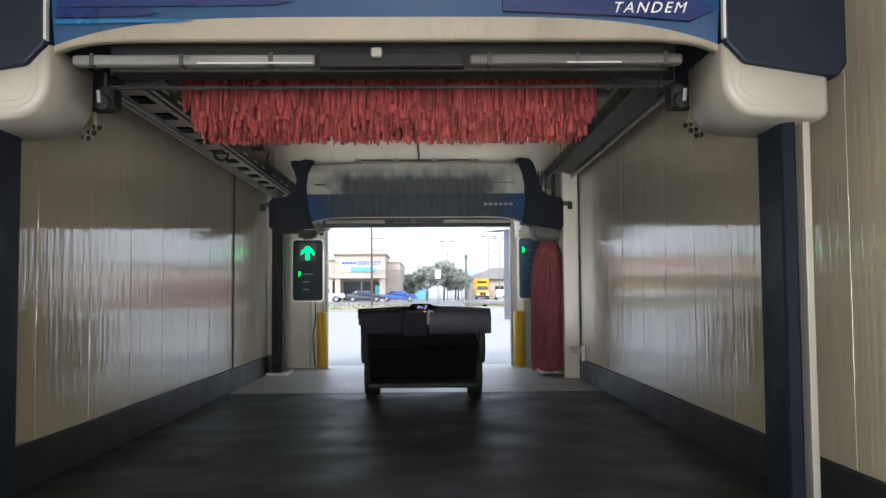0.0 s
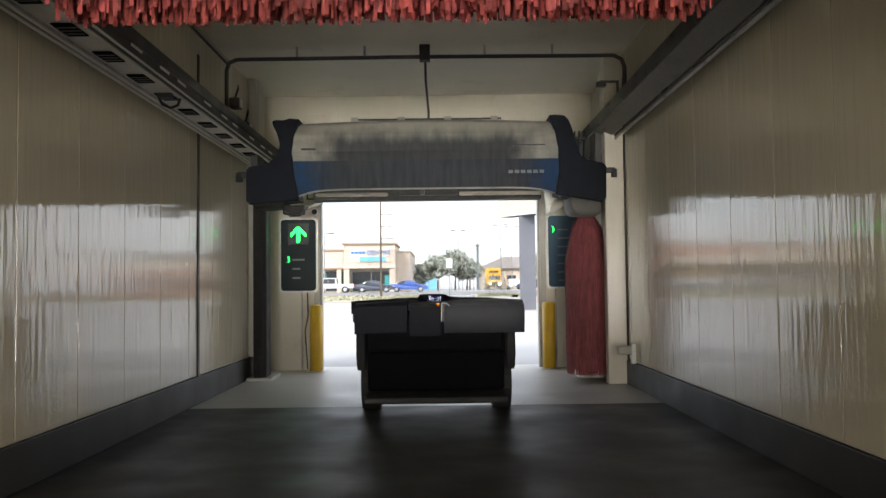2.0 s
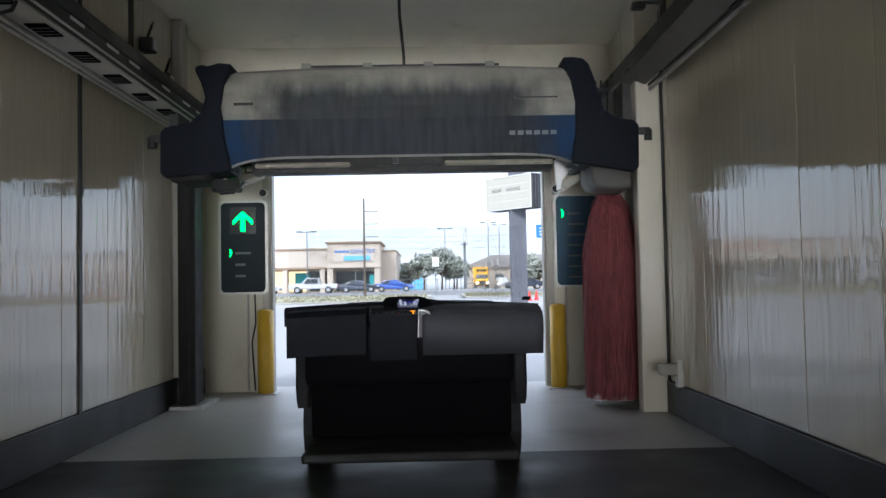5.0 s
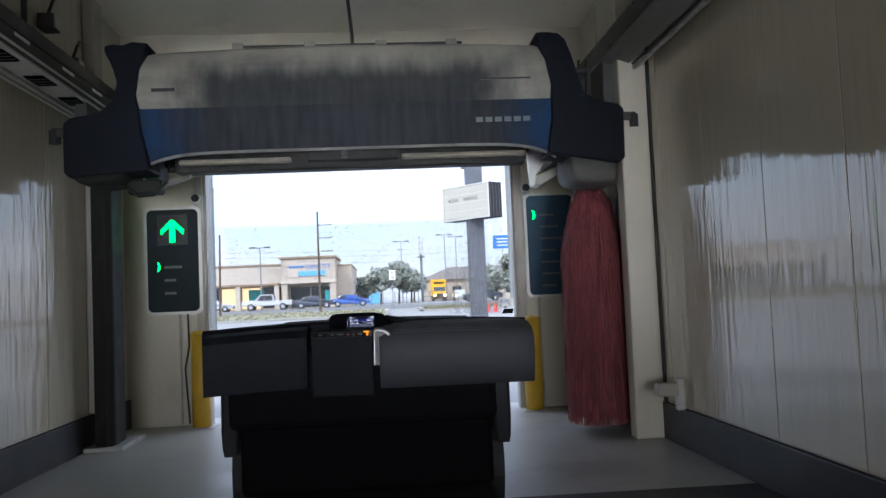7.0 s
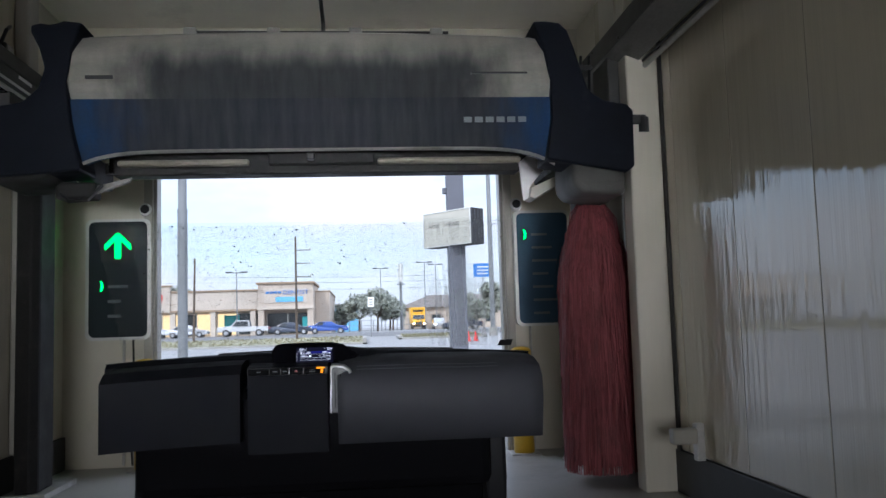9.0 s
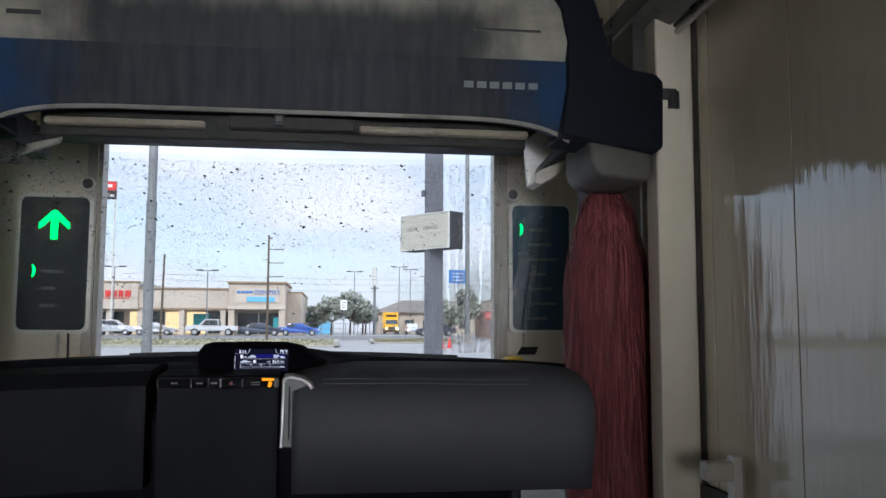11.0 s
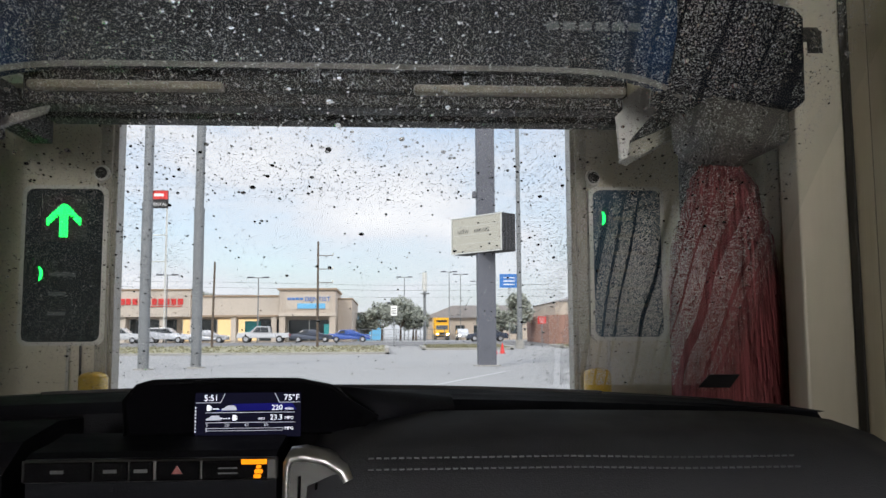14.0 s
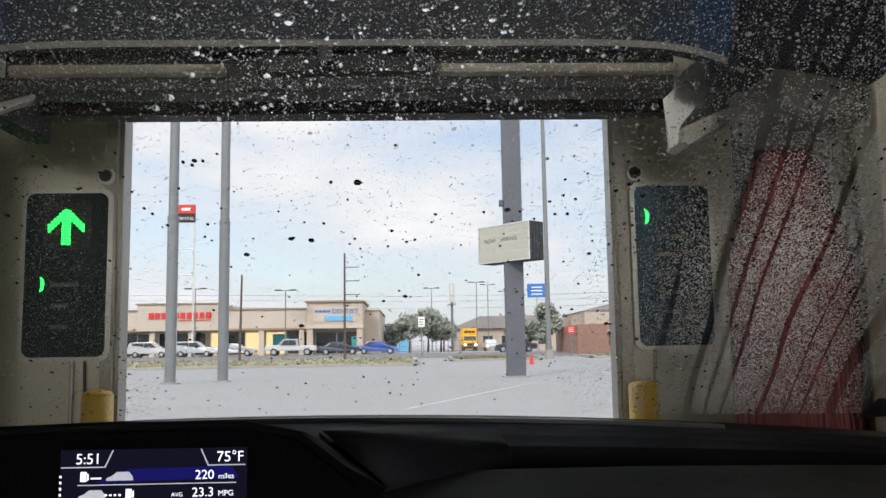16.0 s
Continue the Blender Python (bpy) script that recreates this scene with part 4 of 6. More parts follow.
def side_brush(x, y):
    """A hanging side brush: a bell of long wet strips round an upright shaft."""
    b = thing("side_brush", "tall wet dark red side brush hanging under the exit gantry", "brush", (x, y, 0))
    part("shaft", rod((0, 0, 0.25), (0, 0, 2.62), 0.035, sides=12), M_STEEL, b)
    part("top_plate", rod((0, 0, 2.36), (0, 0, 2.40), 0.16, sides=20), M_DARKSTEEL, b)
    part("motor_housing", box(-0.20, 0.20, -0.16, 0.16, 2.42, 2.62, 0.03), M_BLACK, b)
    core = [[(r * math.cos(i * math.pi / 10), r * math.sin(i * math.pi / 10), z) for i in range(20)] for z, r in ((0.14, 0.17), (0.5, 0.19), (1.4, 0.19), (1.9, 0.16), (2.2, 0.12), (2.36, 0.07))]
    part("inner_bristles", loft(core), M_REDDARK, b, "dark red bristle mass", smooth=True)
    rnd = random.Random(7)
    paths = []
    for k in range(8500):
        a, z = rnd.uniform(0, 2 * math.pi), rnd.uniform(0.40, 2.36)
        lump = 0.016 * math.sin(5 * a + 4 * z) + 0.012 * math.sin(11 * a - 7 * z)
        r0 = 0.105 + 0.135 * min(1, (2.40 - z) / 0.5)
        r1 = min(0.305, r0 + lump + rnd.uniform(0.015, 0.075))
        drop = rnd.uniform(0.22, 0.5)
        d = a + rnd.uniform(-0.10, 0.10)
        zz = max(0.10, z - drop)
        c0, s0, c1, s1 = math.cos(a), math.sin(a), math.cos(d), math.sin(d)
        paths.append(([(r0 * c0, r0 * s0, z), (r1 * c1, r1 * s1, z - drop * 0.35), ((r1 + 0.012) * c1, (r1 + 0.012) * s1, zz)], (-s0 + rnd.uniform(-0.7, 0.7) * c0, c0 + rnd.uniform(-0.7, 0.7) * s0, 0)))
    for k in range(520):  # stray strips whose tips stand off the bell
        a, z = rnd.uniform(-3.1, 3.1), 0.30 + 1.75 * rnd.random() ** 1.3
        out = rnd.uniform(0.02, 0.075)
        r0 = 0.255 * min(1, (2.5 - z) / 0.5)
        tilt = rnd.uniform(-0.35, 0.35)
        c0, s0, c1, s1 = math.cos(a), math.sin(a), math.cos(a + tilt * 0.3), math.sin(a + tilt * 0.3)
        paths.append(([(r0 * c0, r0 * s0, z), ((r0 + out * 0.7) * c1, (r0 + out * 0.7) * s1, z - 0.07), ((r0 + out) * c1, (r0 + out) * s1, z - rnd.uniform(0.12, 0.24))], (-s0 + tilt * c0, c0 + tilt * s0, 0)))
    wide = []
    for k in range(420):  # broader wet tufts lying over the rest
        a, z = rnd.uniform(0, 2 * math.pi), rnd.uniform(0.55, 2.30)
        r0 = 0.160 + 0.138 * min(1, (2.40 - z) / 0.6)
        drop, d = rnd.uniform(0.18, 0.42), a + rnd.uniform(-0.06, 0.06)
        wide.append(([(r0 * 0.9 * math.cos(a), r0 * 0.9 * math.sin(a), z), (r0 * math.cos(d), r0 * math.sin(d), z - drop * 0.4), ((r0 + 0.006) * math.cos(d), (r0 + 0.006) * math.sin(d), max(0.10, z - drop))], (-math.sin(a), math.cos(a), 0)))
    v, f = ribbons(wide, 0.017)
    raw_part("matted_fringe", v, f, M_REDDARK, b, "matted wet red tufts", "stuff")
    v, f = ribbons(paths, 0.008)
    raw_part("bristles", v, f, M_REDDARK, b, "wet dark red strips", "stuff")
    return b


side_brush(2.285, -2.10)
# folded cream guard by the side brush
guard = thing("brush_guard", "white folded sheet guard beside the side brush", "guard", (1.73, -1.95, 2.415))
part("plate", prism([(0.0, 0.0), (-0.025, 0.34), (0.225, 0.53), (0.225, 0.31), (0.06, 0.12), (0.045, 0.02)], "y", 0.0, 0.035, 0.006), M_SIGNWHITE, guard)
part("fold", prism([(0.05, 0.03), (0.10, 0.01), (0.40, 0.18), (0.37, 0.24), (0.07, 0.11)], "y", -0.02, 0.24, 0.006), M_WHITE, guard)

# ---------------------------------------------------------------- signal panels, bollards and fittings at the exit


def led_arrow(parent):
    """An upright arrow of rows of small lamps."""
    dot = mesh_of("led", rod((0, 0, 0), (0, -0.006, 0), 0.0095, sides=8), M_GREEN)
    spots = [(0.0, 0.022 * k) for k in range(-5, 7)] + [(0.022, 0.022 * k) for k in range(-5, 5)] + [(-0.022, 0.022 * k) for k in range(-5, 5)]
    for k in range(1, 7):
        for w in (0, 1, 2):
            spots += [(0.02 * k, 0.145 - 0.02 * k - 0.021 * w), (-0.02 * k, 0.145 - 0.02 * k - 0.021 * w)]
    for x, z in spots:
        ob = new("led", dot)
        ob.parent = parent
        ob.location = (x, 0, z)


def crescent(parent, x, y, z, r=0.055):
    pts = [(x + r * math.sin(a) * 0.62, z + r * math.cos(a)) for a in [math.pi * k / 12 for k in range(13)]]
    pts += [(x + 0.25 * r * math.sin(a), z + r * math.cos(a)) for a in [math.pi * (12 - k) / 12 for k in range(1, 12)]]
    part("indicator", prism(pts, "y", y - 0.006, y), M_GREEN, parent, "lit green indicator")


def rounded_plate(w, h, d, r, y0):
    pts = []
    for cx, cz, a0 in ((w / 2 - r, h / 2 - r, 0), (-w / 2 + r, h / 2 - r, 90), (-w / 2 + r, -h / 2 + r, 180), (w / 2 - r, -h / 2 + r, 270)):
        pts += [(cx + r * math.cos(radians(a0 + 18 * k)), cz + r * math.sin(radians(a0 + 18 * k))) for k in range(6)]
    return prism(pts, "y", y0, y0 + d)


left_sign = thing("signal_panel", "dark signal panel with a lit green arrow on the end wall", "sign", (-2.175, END - 0.002, 1.915))
part("case", rounded_plate(0.58, 1.18, 0.075, 0.06, -0.077), M_PANEL, left_sign)
part("rim", rounded_plate(0.65, 1.24, 0.068, 0.07, -0.069), M_RIM, left_sign, "pale rounded rim")
arrow = part("arrow_lamp", box(-0.17, 0.17, -0.083, -0.078, 0.18, 0.53, 0.001), M_BLACK, left_sign)
arrow_mount = new("arrow")
arrow_mount.parent = left_sign
arrow_mount.location = (0.0, -0.084, 0.33)
led_arrow(arrow_mount)
crescent(left_sign, -0.18, -0.079, -0.07)
for k, w in enumerate((0.20, 0.13, 0.13)):
    part("print_bar", box(-0.10, -0.10 + w, -0.080, -0.0775, -0.09 - 0.15 * k, -0.06 - 0.15 * k), M_GREYTEXT, left_sign)
part("conduit", pipe([(0.05, -0.03, -0.61), (0.05, -0.03, -1.6), (0.05, -0.03, -1.88)], 0.014), M_STEEL, left_sign)
part("cable", pipe([(0.14, -0.03, -0.61), (0.15, -0.04, -1.0), (0.10, -0.05, -1.25), (0.14, -0.05, -1.88)], 0.010), M_BLACK, left_sign)

right_sign = thing("signal_panel", "dark blue wash programme panel with a green indicator", "sign", (2.24, END - 0.002, 1.93))
part("case", rounded_plate(0.55, 1.18, 0.075, 0.06, -0.077), M_PANELBLUE, right_sign)
part("rim", rounded_plate(0.62, 1.24, 0.068, 0.07, -0.069), M_RIM, right_sign, "pale rounded rim")
crescent(right_sign, -0.21, -0.079, 0.36)
for k in range(7):
    part("print_bar", box(-0.12, 0.05 + 0.05 * (k % 3), -0.080, -0.0775, 0.345 - 0.14 * k, 0.37 - 0.14 * k), M_GREYTEXT, right_sign)
part("conduit", pipe([(-0.16, -0.03, -0.61), (-0.16, -0.03, -1.0), (-0.16, -0.03, -1.90)], 0.014), M_STEEL, right_sign)

for x in (-1.86, 1.93):
    b = thing("bollard", "yellow painted steel bollard beside the exit doorway", "bollard", (x, END - 0.24, 0.012), group="exit bollards")
    body = rod((0, 0, 0), (0, 0, 1.05), 0.105, sides=28)
    own = bmesh.new()
    bmesh.ops.create_uvsphere(own, u_segments=28, v_segments=10, radius=0.105)
    bmesh.ops.transform(own, matrix=Matrix.Translation((0, 0, 1.05)) @ Matrix.Diagonal((1, 1, 0.4, 1)), verts=own.verts)
    part("post", merged(body, own), M_YELLOW, b, smooth=True)
    part("base_plate", box(-0.15, 0.15, -0.15, 0.15, 0, 0.015, 0.004), M_STEEL, b)

for x, z, y in ((-1.905, 2.63, END - 0.06), (1.97, 2.62, END - 0.06)):
    c = thing("alarm_sounder", "small round grey sounder beside the doorway", "sounder", (x, y, z))
    part("bell", rod((0, 0.06, 0), (0, -0.03, 0), 0.075, 0.06, 20), M_RIM, c)
    part("grille", rod((0, -0.032, 0), (0, -0.04, 0), 0.045, sides=16), M_BLACK, c)

# conduits under the ceiling
cd = thing("ceiling_conduit", "steel electrical conduit run across the ceiling", "conduit")
part("run", pipe([(-2.64, -3.15, 3.60), (-2.64, -3.15, 4.28), (-2.60, -3.15, 4.38), (-2.50, -3.15, 4.42), (0, -3.15, 4.43), (2.52, -3.15, 4.42), (2.62, -3.15, 4.37), (2.66, -3.15, 4.27), (2.66, -3.15, 3.72)], 0.027), M_DARKSTEEL, cd)
part("junction_box", box(-0.07, 0.07, -3.22, -3.08, 4.37, HIGH, 0.008), M_DARKSTEEL, cd)
part("branch", pipe([(-2.64, -3.05, HIGH - 0.2), (-2.64, -6.5, HIGH - 0.2), (-2.64, -19, HIGH - 0.2)], 0.018), M_DARKSTEEL, cd)
for x in (-1.7, -0.8, 0.8, 1.7):
    part("clip", box(x - 0.015, x + 0.015, -3.17, -3.13, 4.44, HIGH, 0.003), M_STEEL, cd)
for y, z in ((-2.6, 3.95), (-2.0, 3.72)):
    b = thing("junction_box", "small dark electrical box on the wall", "electrical box", (-2.66, y, z))
    part("case", box(-0.06, 0.08, -0.09, 0.09, -0.07, 0.07, 0.012), M_DARKSTEEL, b)
    part("cover", box(0.081, 0.09, -0.07, 0.07, -0.055, 0.055, 0.004), M_STEEL, b)
    part("whip", pipe([(0.0, 0.0, 0.07), (0.03, 0.05, 0.22), (0.0, 0.2, 0.30)], 0.016), M_BLACK, b)
lampb = thing("sensor_bracket", "dark angled sensor bracket over the rail", "sensor", (2.36, -4.1, 3.686))
part("post", box(-0.015, 0.015, -0.015, 0.015, 0, 0.16, 0.004), M_DARKSTEEL, lampb)
part("arm", box(-0.22, 0.015, -0.02, 0.02, 0.14, 0.165, 0.004), M_DARKSTEEL, lampb)
part("head", box(-0.26, -0.14, -0.05, 0.05, 0.09, 0.15, 0.012), M_BLACK, lampb)

eye = thing("photo_eye", "small cream photo eye on a stub at the wall foot", "sensor", (2.60, -3.3, 0.30))
part("stub", rod((0.09, 0, 0.20), (-0.05, 0, 0.20), 0.03, sides=12), M_STEEL, eye)
part("head", box(-0.14, 0.04, -0.05, 0.05, 0.16, 0.27, 0.015), M_WHITE, eye)
part("bracket", box(0.03, 0.09, -0.04, 0.04, 0.041, 0.30, 0.006), M_STEEL, eye)

# ---------------------------------------------------------------- outdoors


def rise(y):
    """The lot lies level and climbs gently to the street."""
    k = min(1.0, max(0.0, (y - 36) / 48))
    return 0.80 * k * k * (3 - 2 * k)


def sheet(x0, x1, ys, lift, skew=0.0):
    """A strip of ground that follows the rise."""
    bm = bmesh.new()
    last = None
    for y in ys:
        row = [bm.verts.new((x, y + skew * x, rise(y + skew * x) + lift)) for x in (x0, x0 * 0.5 + x1 * 0.5, x1)]
        if last:
            for i in (0, 1):
                bm.faces.new((last[i], last[i + 1], row[i + 1], row[i]))
        last = row
    return bm


def steps(a, b, n):
    return [a + (b - a) * k / n for k in range(n + 1)]


structure("ground", sheet(-1500, 1500, [-300, -60, 0, 20, 36] + steps(38, 84, 24) + [120, 200, 600, 3000], -0.02), M_CONCRETE, "pale concrete car park reaching to the street", "ground")
structure("road", sheet(-400, 400, steps(66, 88, 12), 0.0), M_ROAD, "grey asphalt street behind the verge", "road")
for y in (71.6, 77.2, 82.6):
    for k in range(-12, 8):
        structure("road_marking", sheet(k * 9.0, k * 9.0 + 3.2, [y, y + 0.12], 0.006), M_LINE, "worn white lane dash on the street", "road marking")
structure("road_marking", sheet(0.0, 0.10, steps(12, 27, 6), -0.014, 0.0), M_LINE, "worn white bay line on the car park", "road marking").matrix_basis = Matrix.Translation((-4.0, 2.0, 0)) @ Matrix.Rotation(radians(-20), 4, "Z")


def verge(name, x0, x1, y0, y1, label):
    t = thing(name, label, "verge", kind="structure")
    ys = steps(y0, y1, 10)
    part("grass", sheet(x0 + 0.3, x1 - 0.3, steps(y0 + 0.3, y1 - 0.3, 10), 0.13), M_GRASS, t)
    for a, b, c, d in ((x0, x1, y0, y0 + 0.3), (x0, x1, y1 - 0.3, y1), (x0, x0 + 0.3, y0, y1), (x1 - 0.3, x1, y0, y1)):
        z = rise((c + d) / 2)
        part("kerb", box(a, b, c, d, min(rise(c), rise(d)) - 0.05, max(rise(c), rise(d)) + 0.12, 0.03), M_KERB, t)
    rnd = random.Random(int(x0 + y0))
    v, f = [], []
    for k in range(2600):
        x, y = rnd.uniform(x0 + 0.4, x1 - 0.4), rnd.uniform(y0 + 0.4, y1 - 0.4)
        h, a, z = rnd.uniform(0.05, 0.16), rnd.uniform(0, 3.1), rise(y) + 0.12
        n = len(v)
        v += [(x - 0.12 * math.cos(a), y - 0.12 * math.sin(a), z), (x + 0.12 * math.cos(a), y + 0.12 * math.sin(a), z), (x + rnd.uniform(-0.1, 0.1), y, z + h)]
        f.append((n, n + 1, n + 2))
    raw_part("grass_tufts", v, f, M_GRASS, t, "", "stuff")


verge("verge", -46, 0.5, 51.5, 64.5, "dry grass island with a pale kerb beside the street")
verge("verge", 3.0, 10, 58.0, 64.5, "dry grass island with a pale kerb beside the street")
verge("verge", 14, 60, 60.0, 65.0, "dry grass island with a pale kerb beside the street")
structure("pavement", sheet(-300, 300, steps(88.2, 90.2, 3), 0.10), M_KERB, "pale concrete footpath across the street", "pavement")

# steel poles of the lot
for x, y in ((-10.2, 31.0), (-8.30, 32.6)):
    p = thing("steel_pole", "grey painted steel sign pole on the car park", "pole", (x, y, rise(y) - 0.02), group="twin steel poles")
    part("lower_shaft", rod((0, 0, 0), (0, 0, 7.2), 0.235, sides=24), M_POLE, p, smooth=False)
    part("upper_shaft", rod((0, 0, 7.2), (0, 0, 15), 0.205, sides=24), M_POLE, p)
    part("collar", rod((0, 0, 7.15), (0, 0, 7.3), 0.25, sides=24), M_POLE, p)
    part("footing", rod((0, 0, 0), (0, 0, 0.06), 0.42, sides=24), M_KERB, p)

sp = thing("pole_sign", "slate pole with a cream reader board cabinet", "sign", (4.98, 32.9, rise(32.9) - 0.02))
part("pole", box(-0.42, 0.42, -0.35, 0.35, 0, 16, 0.03), M_SIGNPOLE, sp)
part("plinth", box(-0.6, 0.6, -0.55, 0.55, 0, 0.05, 0.01), M_KERB, sp)
part("lamp", box(-0.62, -0.42, -0.2, 0.1, 7.9, 8.2, 0.03), M_SIGNPOLE, sp)
# the cabinet stands askew on the pole; local x runs along its face to the near end
TURN_BOARD = -50.3
board = part("reader_board", box(-3.27, 0, 0, 0.95, 0, 1.76, 0.03), M_RUBBER, sp, "dark steel sign cabinet with a cream face")
board.matrix_basis = pose(0.57, -1.5, 5.27, 0, 0, TURN_BOARD)
face = part("board_face", box(-3.20, -0.07, -0.03, 0.02, 0.07, 1.69, 0.008), M_BOARD, board, "cream reader board face")
for z in (0.0, 1.70):
    part("board_frame", box(-3.28, 0.01, -0.045, 0.015, z, z + 0.06, 0.01), M_RIM, board)
for x in (-3.28, -0.05):
    part("board_frame", box(x, x + 0.06, -0.044, 0.014, 0.062, 1.698, 0.01), M_RIM, board)
lettering("NOW", 0.27, (-2.85, -0.034, 0.95), (90, 0, 0), M_BLACK, face, depth=0.002, spacing=1.15)
lettering("HIRING", 0.27, (-1.75, -0.034, 0.95), (90, 0, 0), M_BLACK, face, depth=0.002, spacing=1.15)
for k in range(3):
    part("letter_track", box(-3.15, -0.12, -0.036, -0.031, 0.45 + 0.42 * k, 0.462 + 0.42 * k), M_RIM, face)
for k in range(4):
    part("side_rib", box(0.004, 0.02, 0.08 + 0.22 * k, 0.10 + 0.22 * k, 0.06, 1.70, 0.003), M_SIGNPOLE, board)


def lamp_post(x, y, h, r=0.09, label="grey street lamp post with a flat head"):
    p = thing("lamp_post", label, "street lamp", (x, y, rise(y) - 0.02), group="lamp posts")
    part("shaft", rod((0, 0, 0), (0, 0, h), r, r * 0.6, 12), M_POLE, p)
    part("arm", box(-0.9, 0.9, -0.05, 0.05, h - 0.03, h + 0.05, 0.01), M_POLE, p)
    for s in (-1, 1):
        part("lamp_head", box(s * 0.85 - 0.38, s * 0.85 + 0.38, -0.18, 0.18, h - 0.02, h + 0.14, 0.04), M_SIGNPOLE, p)


for x, y, h in ((-14.0, 84.5 + 5, 7.2), (-24, 89.5, 7.5), (9.5, 118, 10), (12.2, 130, 10.5), (3.0, 122, 9.5), (16, 140, 10)):
    lamp_post(x, y, h)
p = thing("light_mast", "tall slim grey light mast by the car park edge", "pole", (10.8, 60, rise(60) - 0.02))
part("shaft", rod((0, 0, 0), (0, 0, 20), 0.21, 0.15, 16), M_POLE, p)
part("base", rod((0, 0, 0), (0, 0, 0.7), 0.36, sides=16), M_KERB, p)
part("head", box(-1.2, 1.2, -0.2, 0.2, 19.9, 20.2, 0.05), M_POLE, p)


def utility_pole(x, y, h, lean=0.0, arms=True):
    p = thing("utility_pole", "weathered wooden utility pole with crossarms", "utility pole", (x, y, rise(y) - 0.02), group="utility poles")
    part("shaft", rod((0, 0, 0), (lean, 0, h), 0.105, 0.075, 12), M_WOODPOLE, p)
    if arms:
        for k in range(3):
            a = part("crossarm", box(lean, lean + 1.2, -0.03, 0.03, h - 1.16 - 1.1 * k, h - 1.1 - 1.1 * k, 0.01), M_WOODPOLE, p)
            part("insulator", rod((lean + 1.2, 0, h - 1.1 - 1.1 * k), (lean + 1.2, 0, h - 0.93 - 1.1 * k), 0.06, sides=8), M_RIM, a)


utility_pole(-5.2, 62, 8.6)
utility_pole(-13.3, 61, 6.9, 0.12, False)
utility_pole(-33, 66, 9.0)
w = thing("overhead_cables", "thin black overhead cables along the street", "cable")
for z, y in ((7.4, 100), (8.3, 104), (6.9, 108)):
    pts = [(-60 + 20 * k, y, z + 0.35 * math.sin(k * 1.4)) for k in range(9)]
    part("cable", pipe(pts, 0.014, 5), M_RUBBER, w)
for x in (-60, 100):
    part("end_pole", rod((x, 104, 0.7), (x, 104, 9.5), 0.17, 0.12, 10), M_WOODPOLE, w)

ct = thing("mobile_mast", "slim grey mobile phone mast with panel aerials", "mast", (5.75, 115, 0.78))
part("shaft", rod((0, 0, 0), (0, 0, 8.2), 0.22, 0.18, 14), M_POLE, ct)
part("aerial_case", rod((0, 0, 7.0), (0, 0, 9.7), 0.36, sides=14), M_RIM, ct)
part("platform", rod((0, 0, 6.6), (0, 0, 6.75), 0.6, sides=14), M_POLE, ct)

ps = thing("pylon_sign", "red and black pylon sign high on two thin posts", "sign", (-23.7, 84, 0.78))
part("face", box(-0.95, 0.95, -0.15, 0.15, 14.2, 16.1, 0.03), M_BLACK, ps)
part("face_top", box(-0.93, 0.93, -0.17, -0.152, 15.15, 16.05), M_SIGNRED, ps)
part("print_bar", box(-0.5, 0.5, -0.178, -0.171, 15.45, 15.75), M_SIGNWHITE, ps)
lettering("DENTAL", 0.46, (0, -0.16, 14.45), (90, 0, 0), M_SIGNWHITE, ps, depth=0.004, align="CENTER")
for x in (-0.85, 0.85):
    part("post", rod((x, 0, 0), (x, 0, 14.2), 0.09, sides=10), M_RIM, ps)
for z in (8.5, 11.3):
    part("tie", box(-0.85, 0.85, -0.05, 0.05, z, z + 0.1, 0.01), M_RIM, ps)


# the shops across the street
def shopfront(parent, x0, x1, z0, z1, y, warm=False):
    n = max(2, int((x1 - x0) / 1.7))
    w = (x1 - x0) / n
    for k in range(n):
        win = part("window", box(x0 + k * w + 0.05, x0 + (k + 1) * w - 0.05, y, y + 0.06, z0, z1, 0.01), M_SHOPWARM if warm and k % 3 != 1 else M_SHOPGLASS, parent)
        part("frame", box(x0 + k * w - 0.05, x0 + k * w + 0.05, y - 0.05, y + 0.04, z0, z1), M_RIM, win)


shops = thing("shop_building", "tan stucco strip of shops with dark shop windows", "building", (0, 94, 0.75))
part("wall", box(-46, -11.98, 0.6, 22, 0, 5.25, 0.04), M_STUCCO, shops)
part("fascia", box(-46, -11.99, -1.6, 0.598, 2.95, 5.22, 0.05), M_STUCCOLIGHT, shops)
part("cornice", box(-46, -11.99, -1.72, -1.3, 5.225, 5.45, 0.04), M_TRIM, shops)
part("roof", box(-46, -11.99, -1.2, 22, 5.26, 5.40), M_ROOF, shops)
part("base_band", box(-46, -11.99, -1.64, -1.602, 2.95, 3.15), M_TRIM, shops)
for x in (-43, -38.4, -34, -29.6, -25.2, -21.8, -17.2, -12.6):
    part("column", box(x - 0.3, x + 0.3, -1.55, -0.95, 0, 2.948, 0.04), M_STUCCOLIGHT, shops)
shopfront(shops, -45, -30, 0.25, 2.7, 0.50)
shopfront(shops, -29.4, -24, 0.25, 2.7, 0.50)
shopfront(shops, -23.4, -17.4, 0.25, 2.7, 0.50, True)
shopfront(shops, -17.0, -12.2, 0.25, 2.7, 0.50, True)
part("shop_sign", box(-16.2, -14.4, 0.42, 0.49, 1.2, 2.5), M_TEAL, shops)
gable = part("parapet", box(-31.2, -22.0, -1.9, -1.3, 2.96, 5.95, 0.05), M_STUCCOLIGHT, shops)
